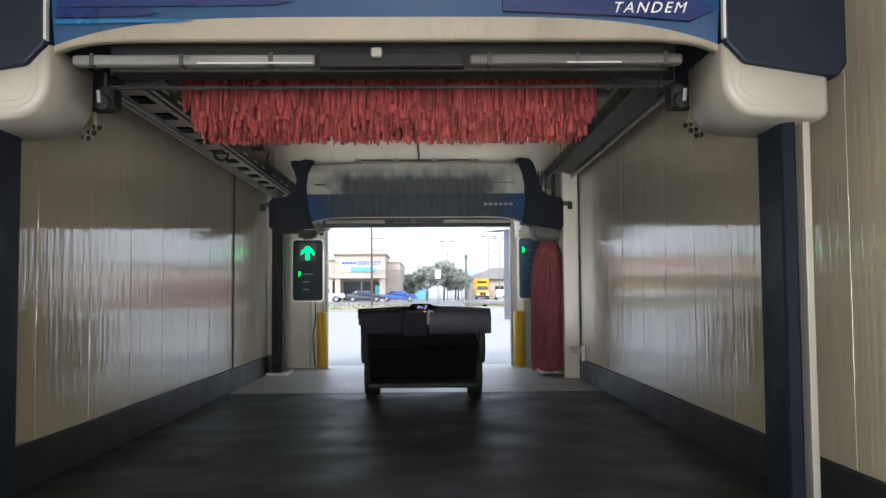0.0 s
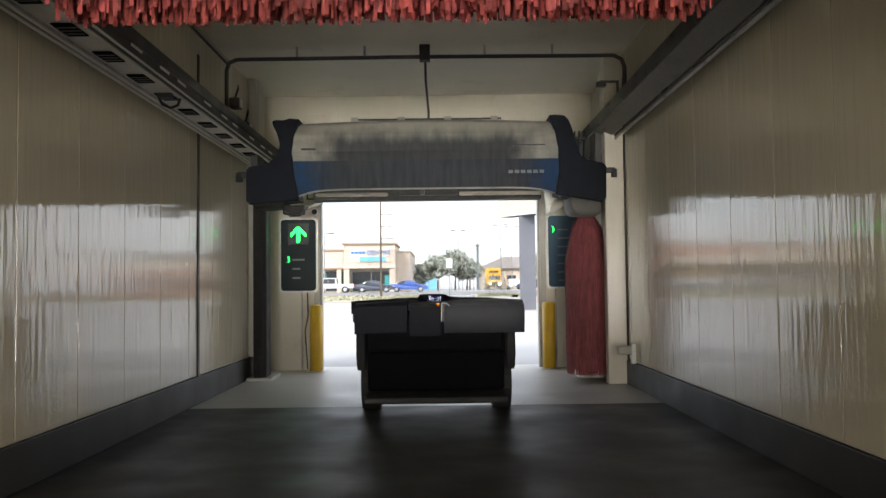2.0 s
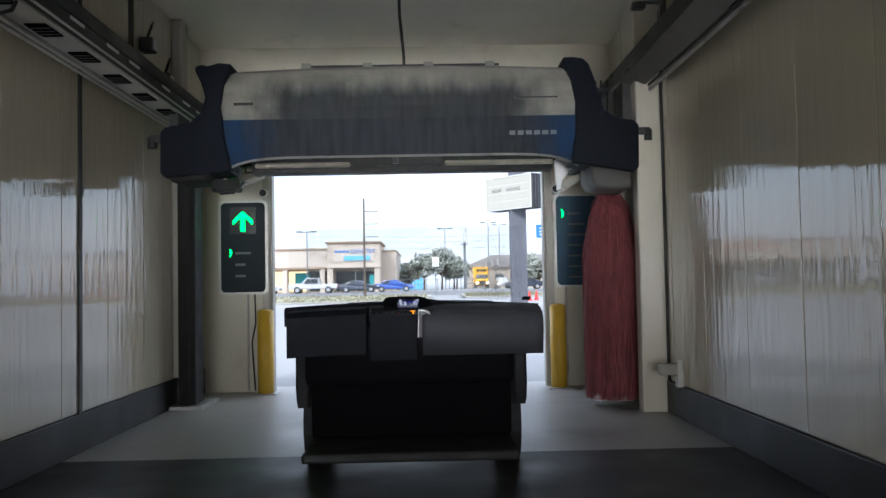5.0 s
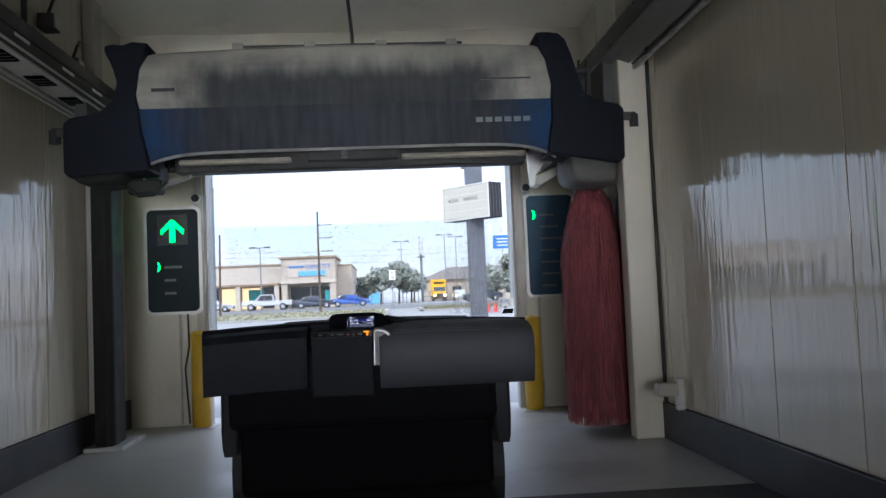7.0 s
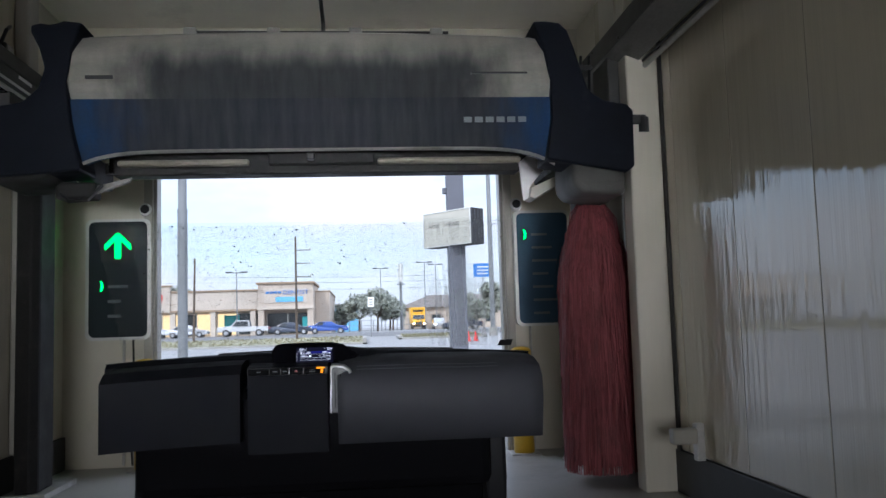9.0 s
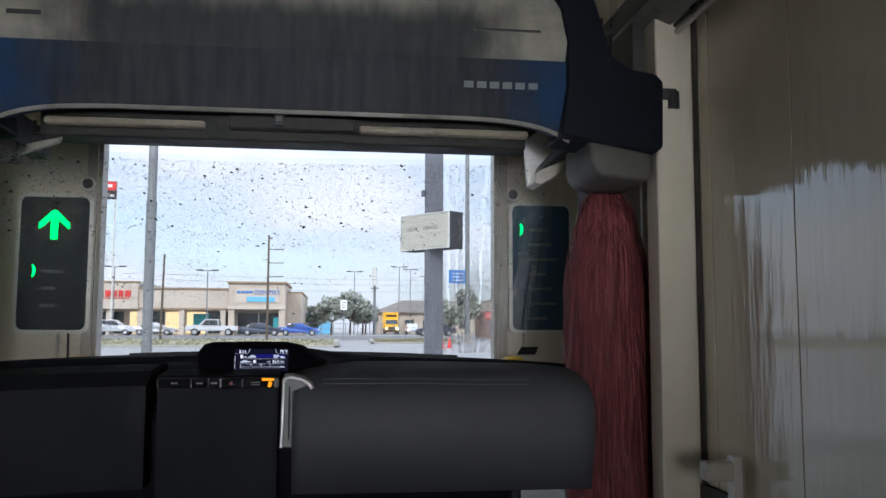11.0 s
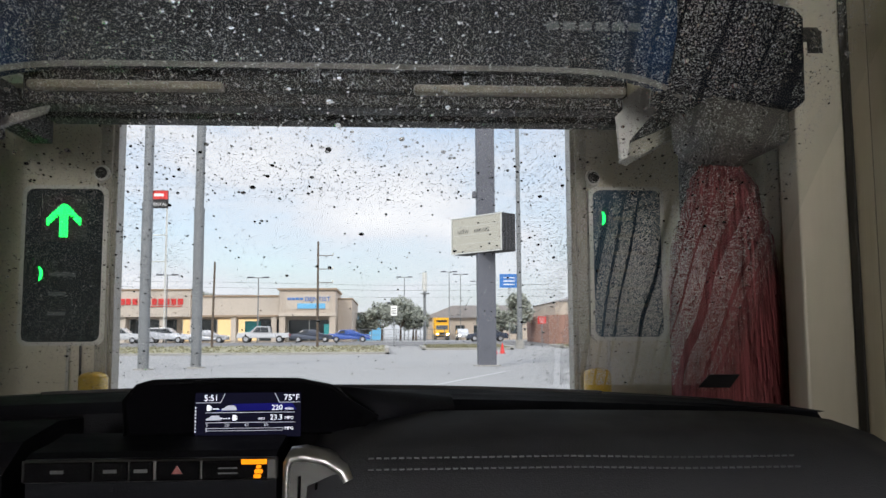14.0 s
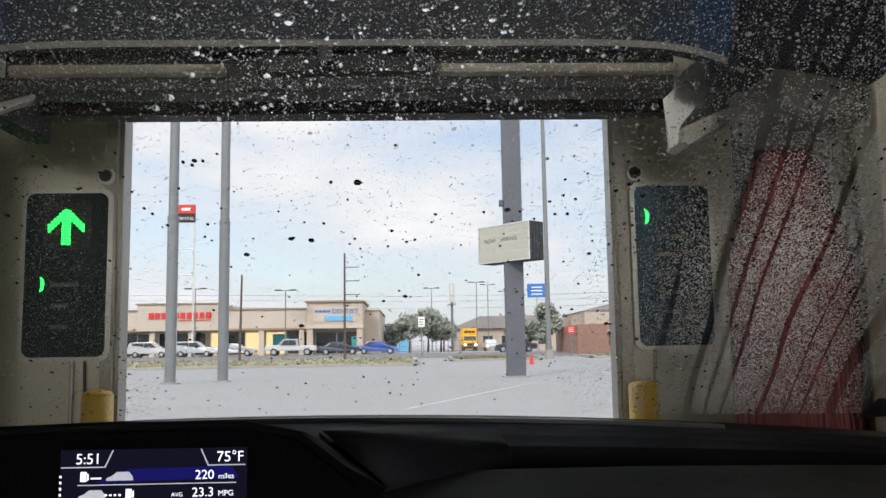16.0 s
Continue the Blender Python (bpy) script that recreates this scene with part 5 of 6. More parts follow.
part("parapet_cap", box(-31.4, -21.8, -2.0, -1.25, 5.955, 6.15, 0.03), M_TRIM, gable)
for k in range(10):
    x = -29.9 + k * 0.72
    part("sign_letter", box(x, x + (0.52 if k % 3 else 0.6), -2.02, -1.905, 4.35, 5.05, 0.03), M_SIGNRED, gable, "red shop sign letter block")
part("sign_line", box(-26.5, -22.9, -1.98, -1.905, 4.12, 4.2), M_SIGNRED, gable)
tower = part("tower", box(-11.95, -5.55, -2.2, 9, 3.0, 5.95, 0.05), M_STUCCO, shops)
part("tower_cap", box(-12.15, -5.35, -2.4, 9.1, 5.955, 6.2, 0.04), M_TRIM, tower)
part("tower_band", box(-12.02, -5.48, -2.28, -2.202, 3.0, 3.35, 0.02), M_STUCCOLIGHT, tower)
part("tower_panel", box(-11.2, -6.3, -2.26, -2.203, 3.75, 5.45, 0.02), M_STUCCOLIGHT, tower)
for k in range(4):
    part("sign_letter", box(-11.0 + 0.46 * k, -10.62 + 0.46 * k, -2.33, -2.262, 4.85, 5.1, 0.02), M_SIGNBLUE, tower, "blue shop sign letter block")
lettering("DENTIST", 0.72, (-9.05, -2.30, 4.72), (90, 0, 0), M_SIGNBLUE, tower, "sign_word", depth=0.03, spacing=1.05)
part("sign_band", box(-9.9, -6.7, -2.32, -2.262, 3.85, 4.45, 0.03), M_SIGNSKY, tower)
for x in (-11.6, -5.9):
    part("tower_pier", box(x - 0.35, x + 0.35, -2.15, -1.3, 0, 2.998, 0.04), M_STUCCO, shops)
part("side_wall", box(-5.54, -3.8, 2.0, 22, 0, 5.1, 0.05), M_STUCCO, shops)
part("side_cap", box(-5.54, -3.7, 1.9, 22, 5.105, 5.25, 0.03), M_TRIM, shops)
part("tower_wall", box(-11.95, -5.55, 0.7, 9, 0, 2.998), M_STUCCO, shops)
shopfront(shops, -11.2, -6.3, 0.2, 2.6, 0.58)
part("shop_sign", box(-6.9, -6.0, -1.28, -1.2, 0.5, 2.1, 0.02), M_TEAL, shops)

house = thing("low_building", "red brown masonry building with a stepped roofline", "building", (17.6, 70, 0.55))
part("wall", box(-2.6, 9, 0, 12, 0, 2.7, 0.04), M_BRICK, house)
part("upper_wall", box(-1.9, 9, 0.2, 12, 2.705, 3.9, 0.04), M_STUCCO, house)
part("roof", prism([(-2.0, 3.905), (9.1, 3.905), (9.1, 4.7), (1.2, 4.7)], "y", 0.1, 12, 0.02), M_ROOF, house)
for k in range(3):
    w2 = part("window", box(0.2 + 2.4 * k, 1.8 + 2.4 * k, -0.04, 0.05, 0.8, 2.1, 0.01), M_SHOPGLASS, house)
    part("frame", box(0.1 + 2.4 * k, 1.9 + 2.4 * k, -0.06, -0.01, 2.105, 2.2), M_RIM, w2)
far = thing("low_building", "distant grey roofed building behind the trees", "building", (14, 132, 0.75))
part("wall", box(-7, 12, 0, 14, 0, 3.6, 0.05), M_STUCCO, far)
part("roof", prism([(-8, 3.6), (13, 3.6), (8, 5.6), (-3, 5.6)], "y", -0.6, 14, 0.02), M_ROOF, far)
for k in range(5):
    part("window", box(-5.5 + 3 * k, -4 + 3 * k, -0.05, 0.04, 1.0, 2.4, 0.01), M_SHOPGLASS, far)
blue = thing("low_building", "pale blue building behind the street trees", "building", (-3.2, 128, 0.75))
part("wall", box(-2.4, 2.6, 0, 10, 0, 4.2, 0.05), M_SIGNSKY, blue)
part("roof", box(-2.6, 2.8, -0.2, 10.2, 4.2, 4.45, 0.03), M_ROOF, blue)
part("window", box(-1.2, 0.8, -0.05, 0.05, 1.0, 2.6, 0.01), M_SHOPGLASS, blue)


def tree(x, y, h, spread, seed, trunk_h=None, label="rounded dull green street tree"):
    t = thing("tree", label, "tree", (x, y, rise(y) - 0.02), group="street trees")
    rnd = random.Random(seed)
    th = trunk_h or h * 0.35
    bm = rod((0, 0, 0), (0.05, 0, th), 0.16, 0.11, 10)
    for k in range(6):
        a = rnd.uniform(0, 6.28)
        rod((0.05, 0, th * 0.95), (spread * 0.35 * math.cos(a), spread * 0.35 * math.sin(a), th + (h - th) * rnd.uniform(0.3, 0.75)), 0.07, 0.02, 6, bm)
    part("trunk", bm, M_BARK, t)
    v, f = [], []
    clumps = []
    for k in range(26):
        a, e = rnd.uniform(0, 6.28), rnd.uniform(-0.6, 1)
        r = rnd.uniform(0.35, 0.95)
        clumps.append((spread / 2 * r * math.cos(a) * math.cos(e * 1.2), spread / 2 * r * math.sin(a) * math.cos(e * 1.2), (th * 0.9 + h) / 2 + (h - th * 0.9) / 2 * e * 0.9, rnd.uniform(0.12, 0.22) * spread))
    for cx, cy, cz, cr in clumps:
        for k in range(70):
            p = Vector((rnd.gauss(0, 1), rnd.gauss(0, 1), rnd.gauss(0, 0.8))).normalized() * cr * rnd.uniform(0.5, 1.1)
            c = Vector((cx, cy, cz)) + p
            u = Vector((rnd.gauss(0, 1), rnd.gauss(0, 1), rnd.gauss(0, 1))).normalized()
            s = u.orthogonal().normalized() * rnd.uniform(0.10, 0.2)
            u = u * rnd.uniform(0.12, 0.25)
            n = len(v)
            v += [tuple(c - u), tuple(c + s), tuple(c + u), tuple(c - s)]
            f.append((n, n + 1, n + 2, n + 3))
    raw_part("crown", v, f, M_LEAF, t, "crown of small dull green leaves", "stuff")


for x, y, h, s, k in ((-0.3, 106, 4.8, 4.2, 1), (2.2, 109, 5.6, 4.6, 2), (4.0, 112, 4.4, 3.6, 3), (-2.6, 110, 3.6, 3.2, 4), (13.4, 78, 4.6, 3.4, 5), (16.0, 124, 5.6, 4.5, 6), (4.6, 118, 4.6, 4, 7), (-26.5, 118, 7.4, 4.5, 8), (-29.5, 119, 7.2, 4, 9), (14.8, 100, 3.4, 3, 10), (-50, 100, 6, 5, 11)):
    tree(x, y, h, s, k)

fence = thing("fence", "low grey mesh fence beside the street trees", "fence", (-4.5, 99, 0.78))
for k in range(9):
    part("post", rod((1.5 * k, 0, 0), (1.5 * k, 0, 1.5), 0.05, sides=8), M_POLE, fence)
for z in (0.2, 0.8, 1.45):
    part("rail", rod((0, 0, z), (12, 0, z), 0.03, sides=6), M_POLE, fence)


# ---------------------------------------------------------------- vehicles on the street
def wheel(parent, x, y, r=0.34):
    w = part("wheel", rod((x, y - 0.11, r), (x, y + 0.11, r), r, sides=22), M_RUBBER, parent)
    part("rim", rod((x, y - 0.118, r), (x, y + 0.118, r), r * 0.62, sides=14), M_CARGREY, w)


def car_body(profile, half, pinch):
    """A body from its side outline; above the waist the sides lean in."""
    bm = prism(profile, "y", -half, half)
    for v in bm.verts:
        if v.co.z > 0.98:
            v.co.y *= pinch
    bmesh.ops.bevel(bm, geom=bm.edges[:], offset=0.05, segments=2, affect="EDGES", profile=0.5)
    return bm


SHAPES = {
    "sedan": ([(-2.4, 0.35), (-2.42, 0.75), (-2.25, 0.98), (-1.6, 1.0), (-0.95, 1.42), (0.35, 1.45), (1.2, 0.97), (2.25, 0.84), (2.42, 0.6), (2.38, 0.33)], [(-1.42, 1.0), (-0.9, 1.36), (0.3, 1.38), (0.95, 1.0)], 0.9, 1.5),
    "suv": ([(-2.35, 0.42), (-2.38, 0.95), (-2.2, 1.55), (-1.9, 1.72), (0.3, 1.73), (1.05, 1.12), (2.2, 1.02), (2.38, 0.75), (2.36, 0.42)], [(-2.0, 1.12), (-1.85, 1.6), (0.22, 1.62), (0.8, 1.12)], 0.94, 1.45),
    "pickup": ([(-2.9, 0.55), (-2.92, 1.08), (-0.85, 1.10), (-0.75, 1.82), (0.75, 1.84), (1.4, 1.18), (2.75, 1.10), (2.92, 0.8), (2.9, 0.5)], [(-0.62, 1.16), (-0.58, 1.7), (0.65, 1.72), (1.1, 1.16)], 0.96, 1.85),
}


def vehicle(kind, x, y, heading, paint, label, lights=False):
    profile, glass, half, axle = SHAPES[kind]
    c = thing({"sedan": "car", "suv": "car", "pickup": "pickup_truck"}[kind], label, "car" if kind != "pickup" else "truck", (x, y, rise(y) + 0.002), heading, "street traffic")
    c.scale = (0.92, 0.92, 0.92)
    body = part("body", car_body(profile, half, 0.86), paint, c)
    for s in (-1, 1):
        mid = (glass[0][0] + glass[-1][0]) / 2
        for a, b in ((0, 0.5), (0.52, 1)):
            lo, hi = glass[0][0] + (glass[-1][0] - glass[0][0]) * a, glass[0][0] + (glass[-1][0] - glass[0][0]) * b
            top_lo, top_hi = max(glass[1][0], lo), min(glass[2][0], hi)
            side = half * 0.93 * s
            out = [(lo, glass[0][1]), (top_lo, glass[1][1]), (top_hi, glass[2][1]), (hi, glass[-1][1])]
            bm = prism(out, "y", side - 0.08 * s, side)
            for v in bm.verts:
                v.co.y = (half * 0.865 if v.co.z > 1.25 else half * 0.90) * s + (0.015 * s if abs(v.co.y) > abs(side) - 0.01 else -0.06 * s)
            part("window", bm, M_CARGLASS, body)
    for ax in (-axle, axle):
        for s in (-1, 1):
            wheel(c, ax, s * (half - 0.09), 0.34 if kind != "pickup" else 0.40)
    front = profile[-2][0]
    for s in (-1, 1):
        part("headlamp", box(front - 0.22, front + 0.005, s * half * 0.72 - 0.16, s * half * 0.72 + 0.16, 0.66, 0.80, 0.03), M_HEADLAMP if lights else M_RIM, c)
        part("tail_lamp", box(profile[1][0] - 0.01, profile[1][0] + 0.12, s * half * 0.78 - 0.12, s * half * 0.78 + 0.12, 0.72, 0.95, 0.03), M_LAMPRED, c)
    return c


vehicle("pickup", -12.4, 83.0, 180, M_CARWHITE, "white pickup truck on the street")
vehicle("sedan", -7.5, 84.0, 0, M_CARDARK, "dark blue grey saloon on the street")
vehicle("sedan", -3.6, 84.6, 0, M_CARBLUE, "blue saloon car on the street")
vehicle("sedan", -18.4, 84.0, 0, M_CARGREY, "silver saloon car passing the shops")
vehicle("suv", -22.5, 84.0, 0, M_CARGREY, "silver estate car passing the shops")
vehicle("suv", -27.0, 83.6, 0, M_CARWHITE, "white estate car passing the shops")
vehicle("sedan", 11.0, 84.0, 180, M_CARDARK, "dark saloon car waiting on the street")
vehicle("suv", 10.9, 112.0, -90, M_CARWHITE, "white car with lit headlamps in the side street", True)

bt = thing("box_truck", "yellow box truck with lit lamps in the side street", "truck", (8.8, 126, 0.80), -90)
part("cargo_box", box(-3.6, 1.1, -1.2, 1.2, 0.95, 3.45, 0.05), M_TRUCKYELLOW, bt)
part("cab", prism([(1.15, 0.5), (1.15, 2.35), (1.9, 2.35), (2.35, 1.55), (3.2, 1.35), (3.3, 0.5)], "y", -1.02, 1.02, 0.05), M_TRUCKYELLOW, bt)
part("windscreen", prism([(1.97, 2.25), (2.36, 1.60), (2.42, 1.60), (2.03, 2.25)], "y", -0.9, 0.9), M_CARGLASS, bt)
part("print_bar", box(1.11, 1.13, -0.8, 0.8, 2.75, 3.05), M_BLACK, bt)
part("grille", box(3.30, 3.33, -0.55, 0.55, 0.72, 1.15, 0.01), M_BLACK, bt)
part("bumper", box(3.2, 3.42, -1.05, 1.05, 0.42, 0.66, 0.03), M_BLACK, bt)
for s in (-1, 1):
    part("headlamp", box(3.28, 3.34, s * 0.78 - 0.15, s * 0.78 + 0.15, 0.8, 1.02, 0.02), M_HEADLAMP, bt)
    for ax in (-2.4, 2.3):
        wheel(bt, ax, s * 0.92, 0.42)


def street_sign(x, y, z, w, h, material, label, back=None):
    s = thing("street_sign", label, "sign", (x, y, rise(y) - 0.02))
    part("post", rod((0, 0.03, 0), (0, 0.03, z + h), 0.04, sides=8), M_POLE, s)
    f = part("face", box(-w / 2, w / 2, -0.03, -0.012, z, z + h, 0.005), material, s)
    for k in range(3):
        part("print_bar", box(-w * 0.3, w * 0.3, -0.036, -0.032, z + h * (0.2 + 0.25 * k), z + h * (0.28 + 0.25 * k)), back or M_GREYTEXT, f)


street_sign(0.95, 66.0, 2.6, 0.55, 0.85, M_SIGNWHITE, "white road sign on a thin post")
street_sign(13.2, 63.5, 1.9, 0.7, 0.6, M_SIGNRED, "red road sign on a thin post", M_SIGNWHITE)
street_sign(14.6, 92, 6.2, 2.2, 1.6, M_SIGNBLUE, "blue roadside sign on a tall post", M_SIGNWHITE)
for x, y in ((7.6, 50.5), (8.2, 51.2)):
    c = thing("traffic_cone", "orange traffic cone on the car park", "cone", (x, y, rise(y) - 0.018), group="traffic cones")
    part("cone", rod((0, 0, 0.03), (0, 0, 0.72), 0.17, 0.03, 14), M_SIGNRED, c)
    part("foot", box(-0.2, 0.2, -0.2, 0.2, 0, 0.03, 0.005), M_SIGNRED, c)

# ---------------------------------------------------------------- the car's front cabin, as it stands at the end
# local axes: x across, y ahead, z up, from a point at the passenger's eye
car = thing("car_cabin", "dark grey car dashboard with a lit display and wet windscreen", "car", (0.285, -6.50, 1.326))
CX = -0.168


def dash_rows(x0, x1, n, outline):
    rows = []
    for k in range(n + 1):
        x = x0 + (x1 - x0) * k / n
        sag = 0.020 * ((x - CX) / 0.75) ** 2
        rows.append([(x, y - 0.10 * ((x - CX) / 0.75) ** 2 * (1 if y > 1.0 else 0.2), z - sag) for y, z in outline])
    return loft(rows)


dash = part("dash_top", dash_rows(CX - 0.86, CX + 0.90, 28, [(1.36, -0.090), (1.20, -0.072), (1.02, -0.070), (0.93, -0.074), (0.905, -0.090), (0.905, -0.20), (1.36, -0.20)]), M_DASH, car, "soft dark grey dash top", smooth=False)
part("demist_slot", dash_rows(CX - 0.45, CX + 0.60, 20, [(1.24, -0.068), (1.20, -0.0665), (1.20, -0.075), (1.24, -0.075)]), M_BLACK, dash)
pad = part("passenger_pad", loft([[(x, 0.90 - 0.02 * t, -0.098 - 0.012 * t), (x, 0.84, -0.088 - 0.02 * t), (x, 0.72, -0.098 - 0.02 * t), (x, 0.62, -0.122 - 0.02 * t), (x, 0.565, -0.165 - 0.02 * t), (x, 0.555, -0.26), (x, 0.60, -0.42), (x, 0.90, -0.42)] for x, t in ((-0.075, 1.0), (-0.045, 0.35), (0.0, 0.08), (0.1, 0.0), (0.25, 0.0), (0.4, 0.1), (0.58, 0.3), (0.66, 0.6), (0.72, 1.0))]), M_PAD, car, "padded grey passenger dash panel", smooth=True)
for row in (0, 1):
    stitch = mesh_of("stitch", rod((0, 0, 0), (0.0065, 0, 0), 0.0013, sides=6), M_THREAD)
    for k in range(58):
        x = 0.0 + 0.0095 * k
        ob = new("stitch", stitch)
        ob.parent = pad
        t = 0 if x < 0.25 else 0.2 * min(1, (x - 0.25) / 0.15)
        ob.location = (x, 0.609 - 0.016 * row, -0.1262 - 0.02 * t - 0.0115 * row)
driver = part("driver_dash", dash_rows(CX - 0.80, CX - 0.28, 10, [(0.90, -0.095), (0.80, -0.090), (0.68, -0.105), (0.62, -0.14), (0.62, -0.40), (0.90, -0.40)]), M_DASH, car)
# display hood: a wedge with slanting ends
hood_rows = []
for y, dz, w in ((0.735, -0.006, 0.0), (0.722, -0.001, 0.0), (0.728, 0.002, 0.001), (0.76, -0.001, 0.004), (0.86, -0.018, 0.02), (1.00, -0.045, 0.05)):
    hood_rows.append([(-0.335 + w, y, -0.108), (-0.338 + w, y, -0.06), (-0.322 + w, y, -0.040 + dz), (-0.30 + w, y, -0.034 + dz), (-0.20, y, -0.032 + dz), (-0.10, y, -0.033 + dz), (-0.055 - w * 0.3, y, -0.042 + dz), (-0.02 - w, y, -0.066), (0.012 - w, y, -0.085), (-0.02, y, -0.108)])
hood = part("display_hood", loft(hood_rows), M_DASHLOW, car, "black display hood", smooth=True)
part("hood_shoulder", loft([[(0.01, 0.74, -0.083), (-0.05, 0.84, -0.050), (-0.05, 1.02, -0.075), (0.01, 1.02, -0.10), (0.01, 0.80, -0.11)], [(0.05, 0.80, -0.085), (0.03, 0.90, -0.062), (0.03, 1.04, -0.068), (0.05, 1.04, -0.10), (0.05, 0.82, -0.11)], [(0.13, 0.88, -0.088), (0.13, 0.92, -0.074), (0.13, 1.05, -0.070), (0.13, 1.05, -0.10), (0.13, 0.9, -0.11)]]), M_DASH, hood, smooth=True)
bezel = part("bezel", prism([(-0.328, -0.104), (-0.333, -0.062), (-0.318, -0.040), (-0.098, -0.037), (-0.060, -0.046), (-0.010, -0.084), (-0.04, -0.106)], "y", 0.727, 0.731), M_GLOSSBLACK, hood, "glossy black display bezel")
# the display and what it shows
DX, DZ, DY = CX, -0.080, 0.7245
screen = part("screen", box(DX - 0.072, DX + 0.072, DY, DY + 0.0015, DZ - 0.031, DZ + 0.029), M_SCREEN, hood, "lit colour display")
part("blue_band", prism([(DX - 0.045, DZ + 0.004), (DX + 0.066, DZ + 0.006), (DX + 0.060, DZ + 0.015), (DX - 0.02, DZ + 0.014)], "y", DY - 0.0006, DY - 0.0002), M_SCREENBLUE, screen)


def on_screen(text, size, x, z, material=None, align="LEFT"):
    lettering(text, size, (DX + x, DY - 0.0012, DZ + z), (90, 0, 0), material or M_SCREENTEXT, screen, align=align)


on_screen("5:51", 0.0115, -0.060, 0.0185)
on_screen("75°F", 0.0115, 0.070, 0.0185, align="RIGHT")
on_screen("220", 0.010, 0.047, 0.0055, align="RIGHT")
on_screen("miles", 0.006, 0.050, 0.0055)
on_screen("AVG", 0.0045, 0.014, -0.0075)
on_screen("23.3", 0.010, 0.047, -0.0078, align="RIGHT")
on_screen("MPG", 0.006, 0.050, -0.0075)
on_screen("MPG", 0.006, 0.050, -0.0215)
for k, n in enumerate(("0", "20", "40", "60")):
    on_screen(n, 0.006, -0.055 + 0.0265 * k, -0.0165, M_SCREENGREY, "CENTER")


def bar(x0, x1, z0, z1, m=None, name="screen_line"):
    part(name, box(DX + x0, DX + x1, DY - 0.0012, DY - 0.0006, DZ + z0, DZ + z1), m or M_SCREENGREY, screen)


bar(-0.071, -0.038, 0.0155, 0.0163)
part("screen_line", prism([(DX - 0.038, DZ + 0.0155), (DX - 0.032, DZ + 0.0285), (DX - 0.031, DZ + 0.0285), (DX - 0.037, DZ + 0.0155)], "y", DY - 0.0012, DY - 0.0006), M_SCREENGREY, screen)
bar(0.042, 0.071, 0.0155, 0.0163)
part("screen_line", prism([(DX + 0.042, DZ + 0.0155), (DX + 0.036, DZ + 0.0285), (DX + 0.037, DZ + 0.0285), (DX + 0.043, DZ + 0.0155)], "y", DY - 0.0012, DY - 0.0006), M_SCREENGREY, screen)
bar(-0.058, 0.064, 0.0020, 0.0027)
bar(-0.058, 0.064, -0.0115, -0.0108)
bar(-0.056, 0.048, -0.0192, -0.0186)
bar(-0.056, 0.048, -0.0225, -0.0219)
bar(0.0474, 0.048, -0.0225, -0.0186)
bar(-0.057, -0.0555, -0.0235, -0.018)
for k in range(8):
    bar(-0.072, -0.0705, -0.024 + 0.0046 * k, -0.0222 + 0.0046 * k, M_SCREENTEXT, "screen_dot")
for k in range(4):
    bar(-0.037 + 0.0035 * k, -0.0352 + 0.0035 * k, -0.0062, -0.0048, M_SCREENTEXT, "screen_dot")
bar(-0.048, -0.040, 0.0068, 0.0080, M_SCREENTEXT)
for x, z in ((-0.056, 0.0050), (-0.021, -0.0085)):  # fuel pump signs
    bar(x, x + 0.0045, z, z + 0.0075, M_SCREENTEXT, "pump_sign")
    bar(x + 0.0052, x + 0.0062, z + 0.001, z + 0.006, M_SCREENTEXT, "pump_sign")
for x, z in ((-0.036, 0.0045), (-0.057, -0.0090)):  # car signs
    out = [(0, 0.001), (0, 0.003), (0.004, 0.0045), (0.008, 0.0075), (0.017, 0.0075), (0.020, 0.004), (0.0205, 0.001)]
    part("car_sign", prism([(DX + x + a, DZ + z + b) for a, b in out], "y", DY - 0.0012, DY - 0.0006), M_SCREENGREY, screen)
# ledge, buttons, vent
part("ledge", loft([[(x, 0.745, -0.106), (x, 0.70, -0.112), (x, 0.635, -0.117), (x, 0.618, -0.122), (x, 0.625, -0.45), (x, 0.745, -0.45)] for x in (-0.42, -0.30, -0.18, -0.115)]), M_DASH, car)
panel = part("button_panel", box(-0.42, -0.112, 0.603, 0.6175, -0.150, -0.1225, 0.003), M_BLACK, car)
for a, b in ((-0.415, -0.335), (-0.333, -0.292), (-0.290, -0.262), (-0.258, -0.206), (-0.203, -0.124)):
    btn = part("button", box(a, b, 0.598, 0.6028, -0.148, -0.125, 0.002), M_DASHLOW, panel)
    if b == -0.206:
        part("hazard_mark", prism([(-0.239, -0.140), (-0.226, -0.140), (-0.2325, -0.130)], "y", 0.5968, 0.5978), M_REDMARK, btn)
    elif b == -0.124:
        for z in (-0.134, -0.140):
            part("print_bar", box(-0.183, -0.160, 0.5968, 0.5978, z - 0.0008, z + 0.0008), M_GREYTEXT, btn)
    else:
        part("print_bar", box((a + b) / 2 - 0.008, (a + b) / 2 + 0.008, 0.5968, 0.5978, -0.138, -0.134), M_GREYTEXT, btn)
amber = part("airbag_lamp", box(-0.155, -0.124, 0.5955, 0.5965, -0.1295, -0.1235), M_AMBER, panel, "lit amber indicator bar")
for x0, x1, z0, z1 in ((-0.137, -0.131, -0.1345, -0.1305), (-0.139, -0.129, -0.1405, -0.1355), (-0.140, -0.131, -0.1460, -0.1415)):
    part("airbag_sign", box(x0, x1, 0.5955, 0.5965, z0, z1, 0.0015), M_AMBER, panel)
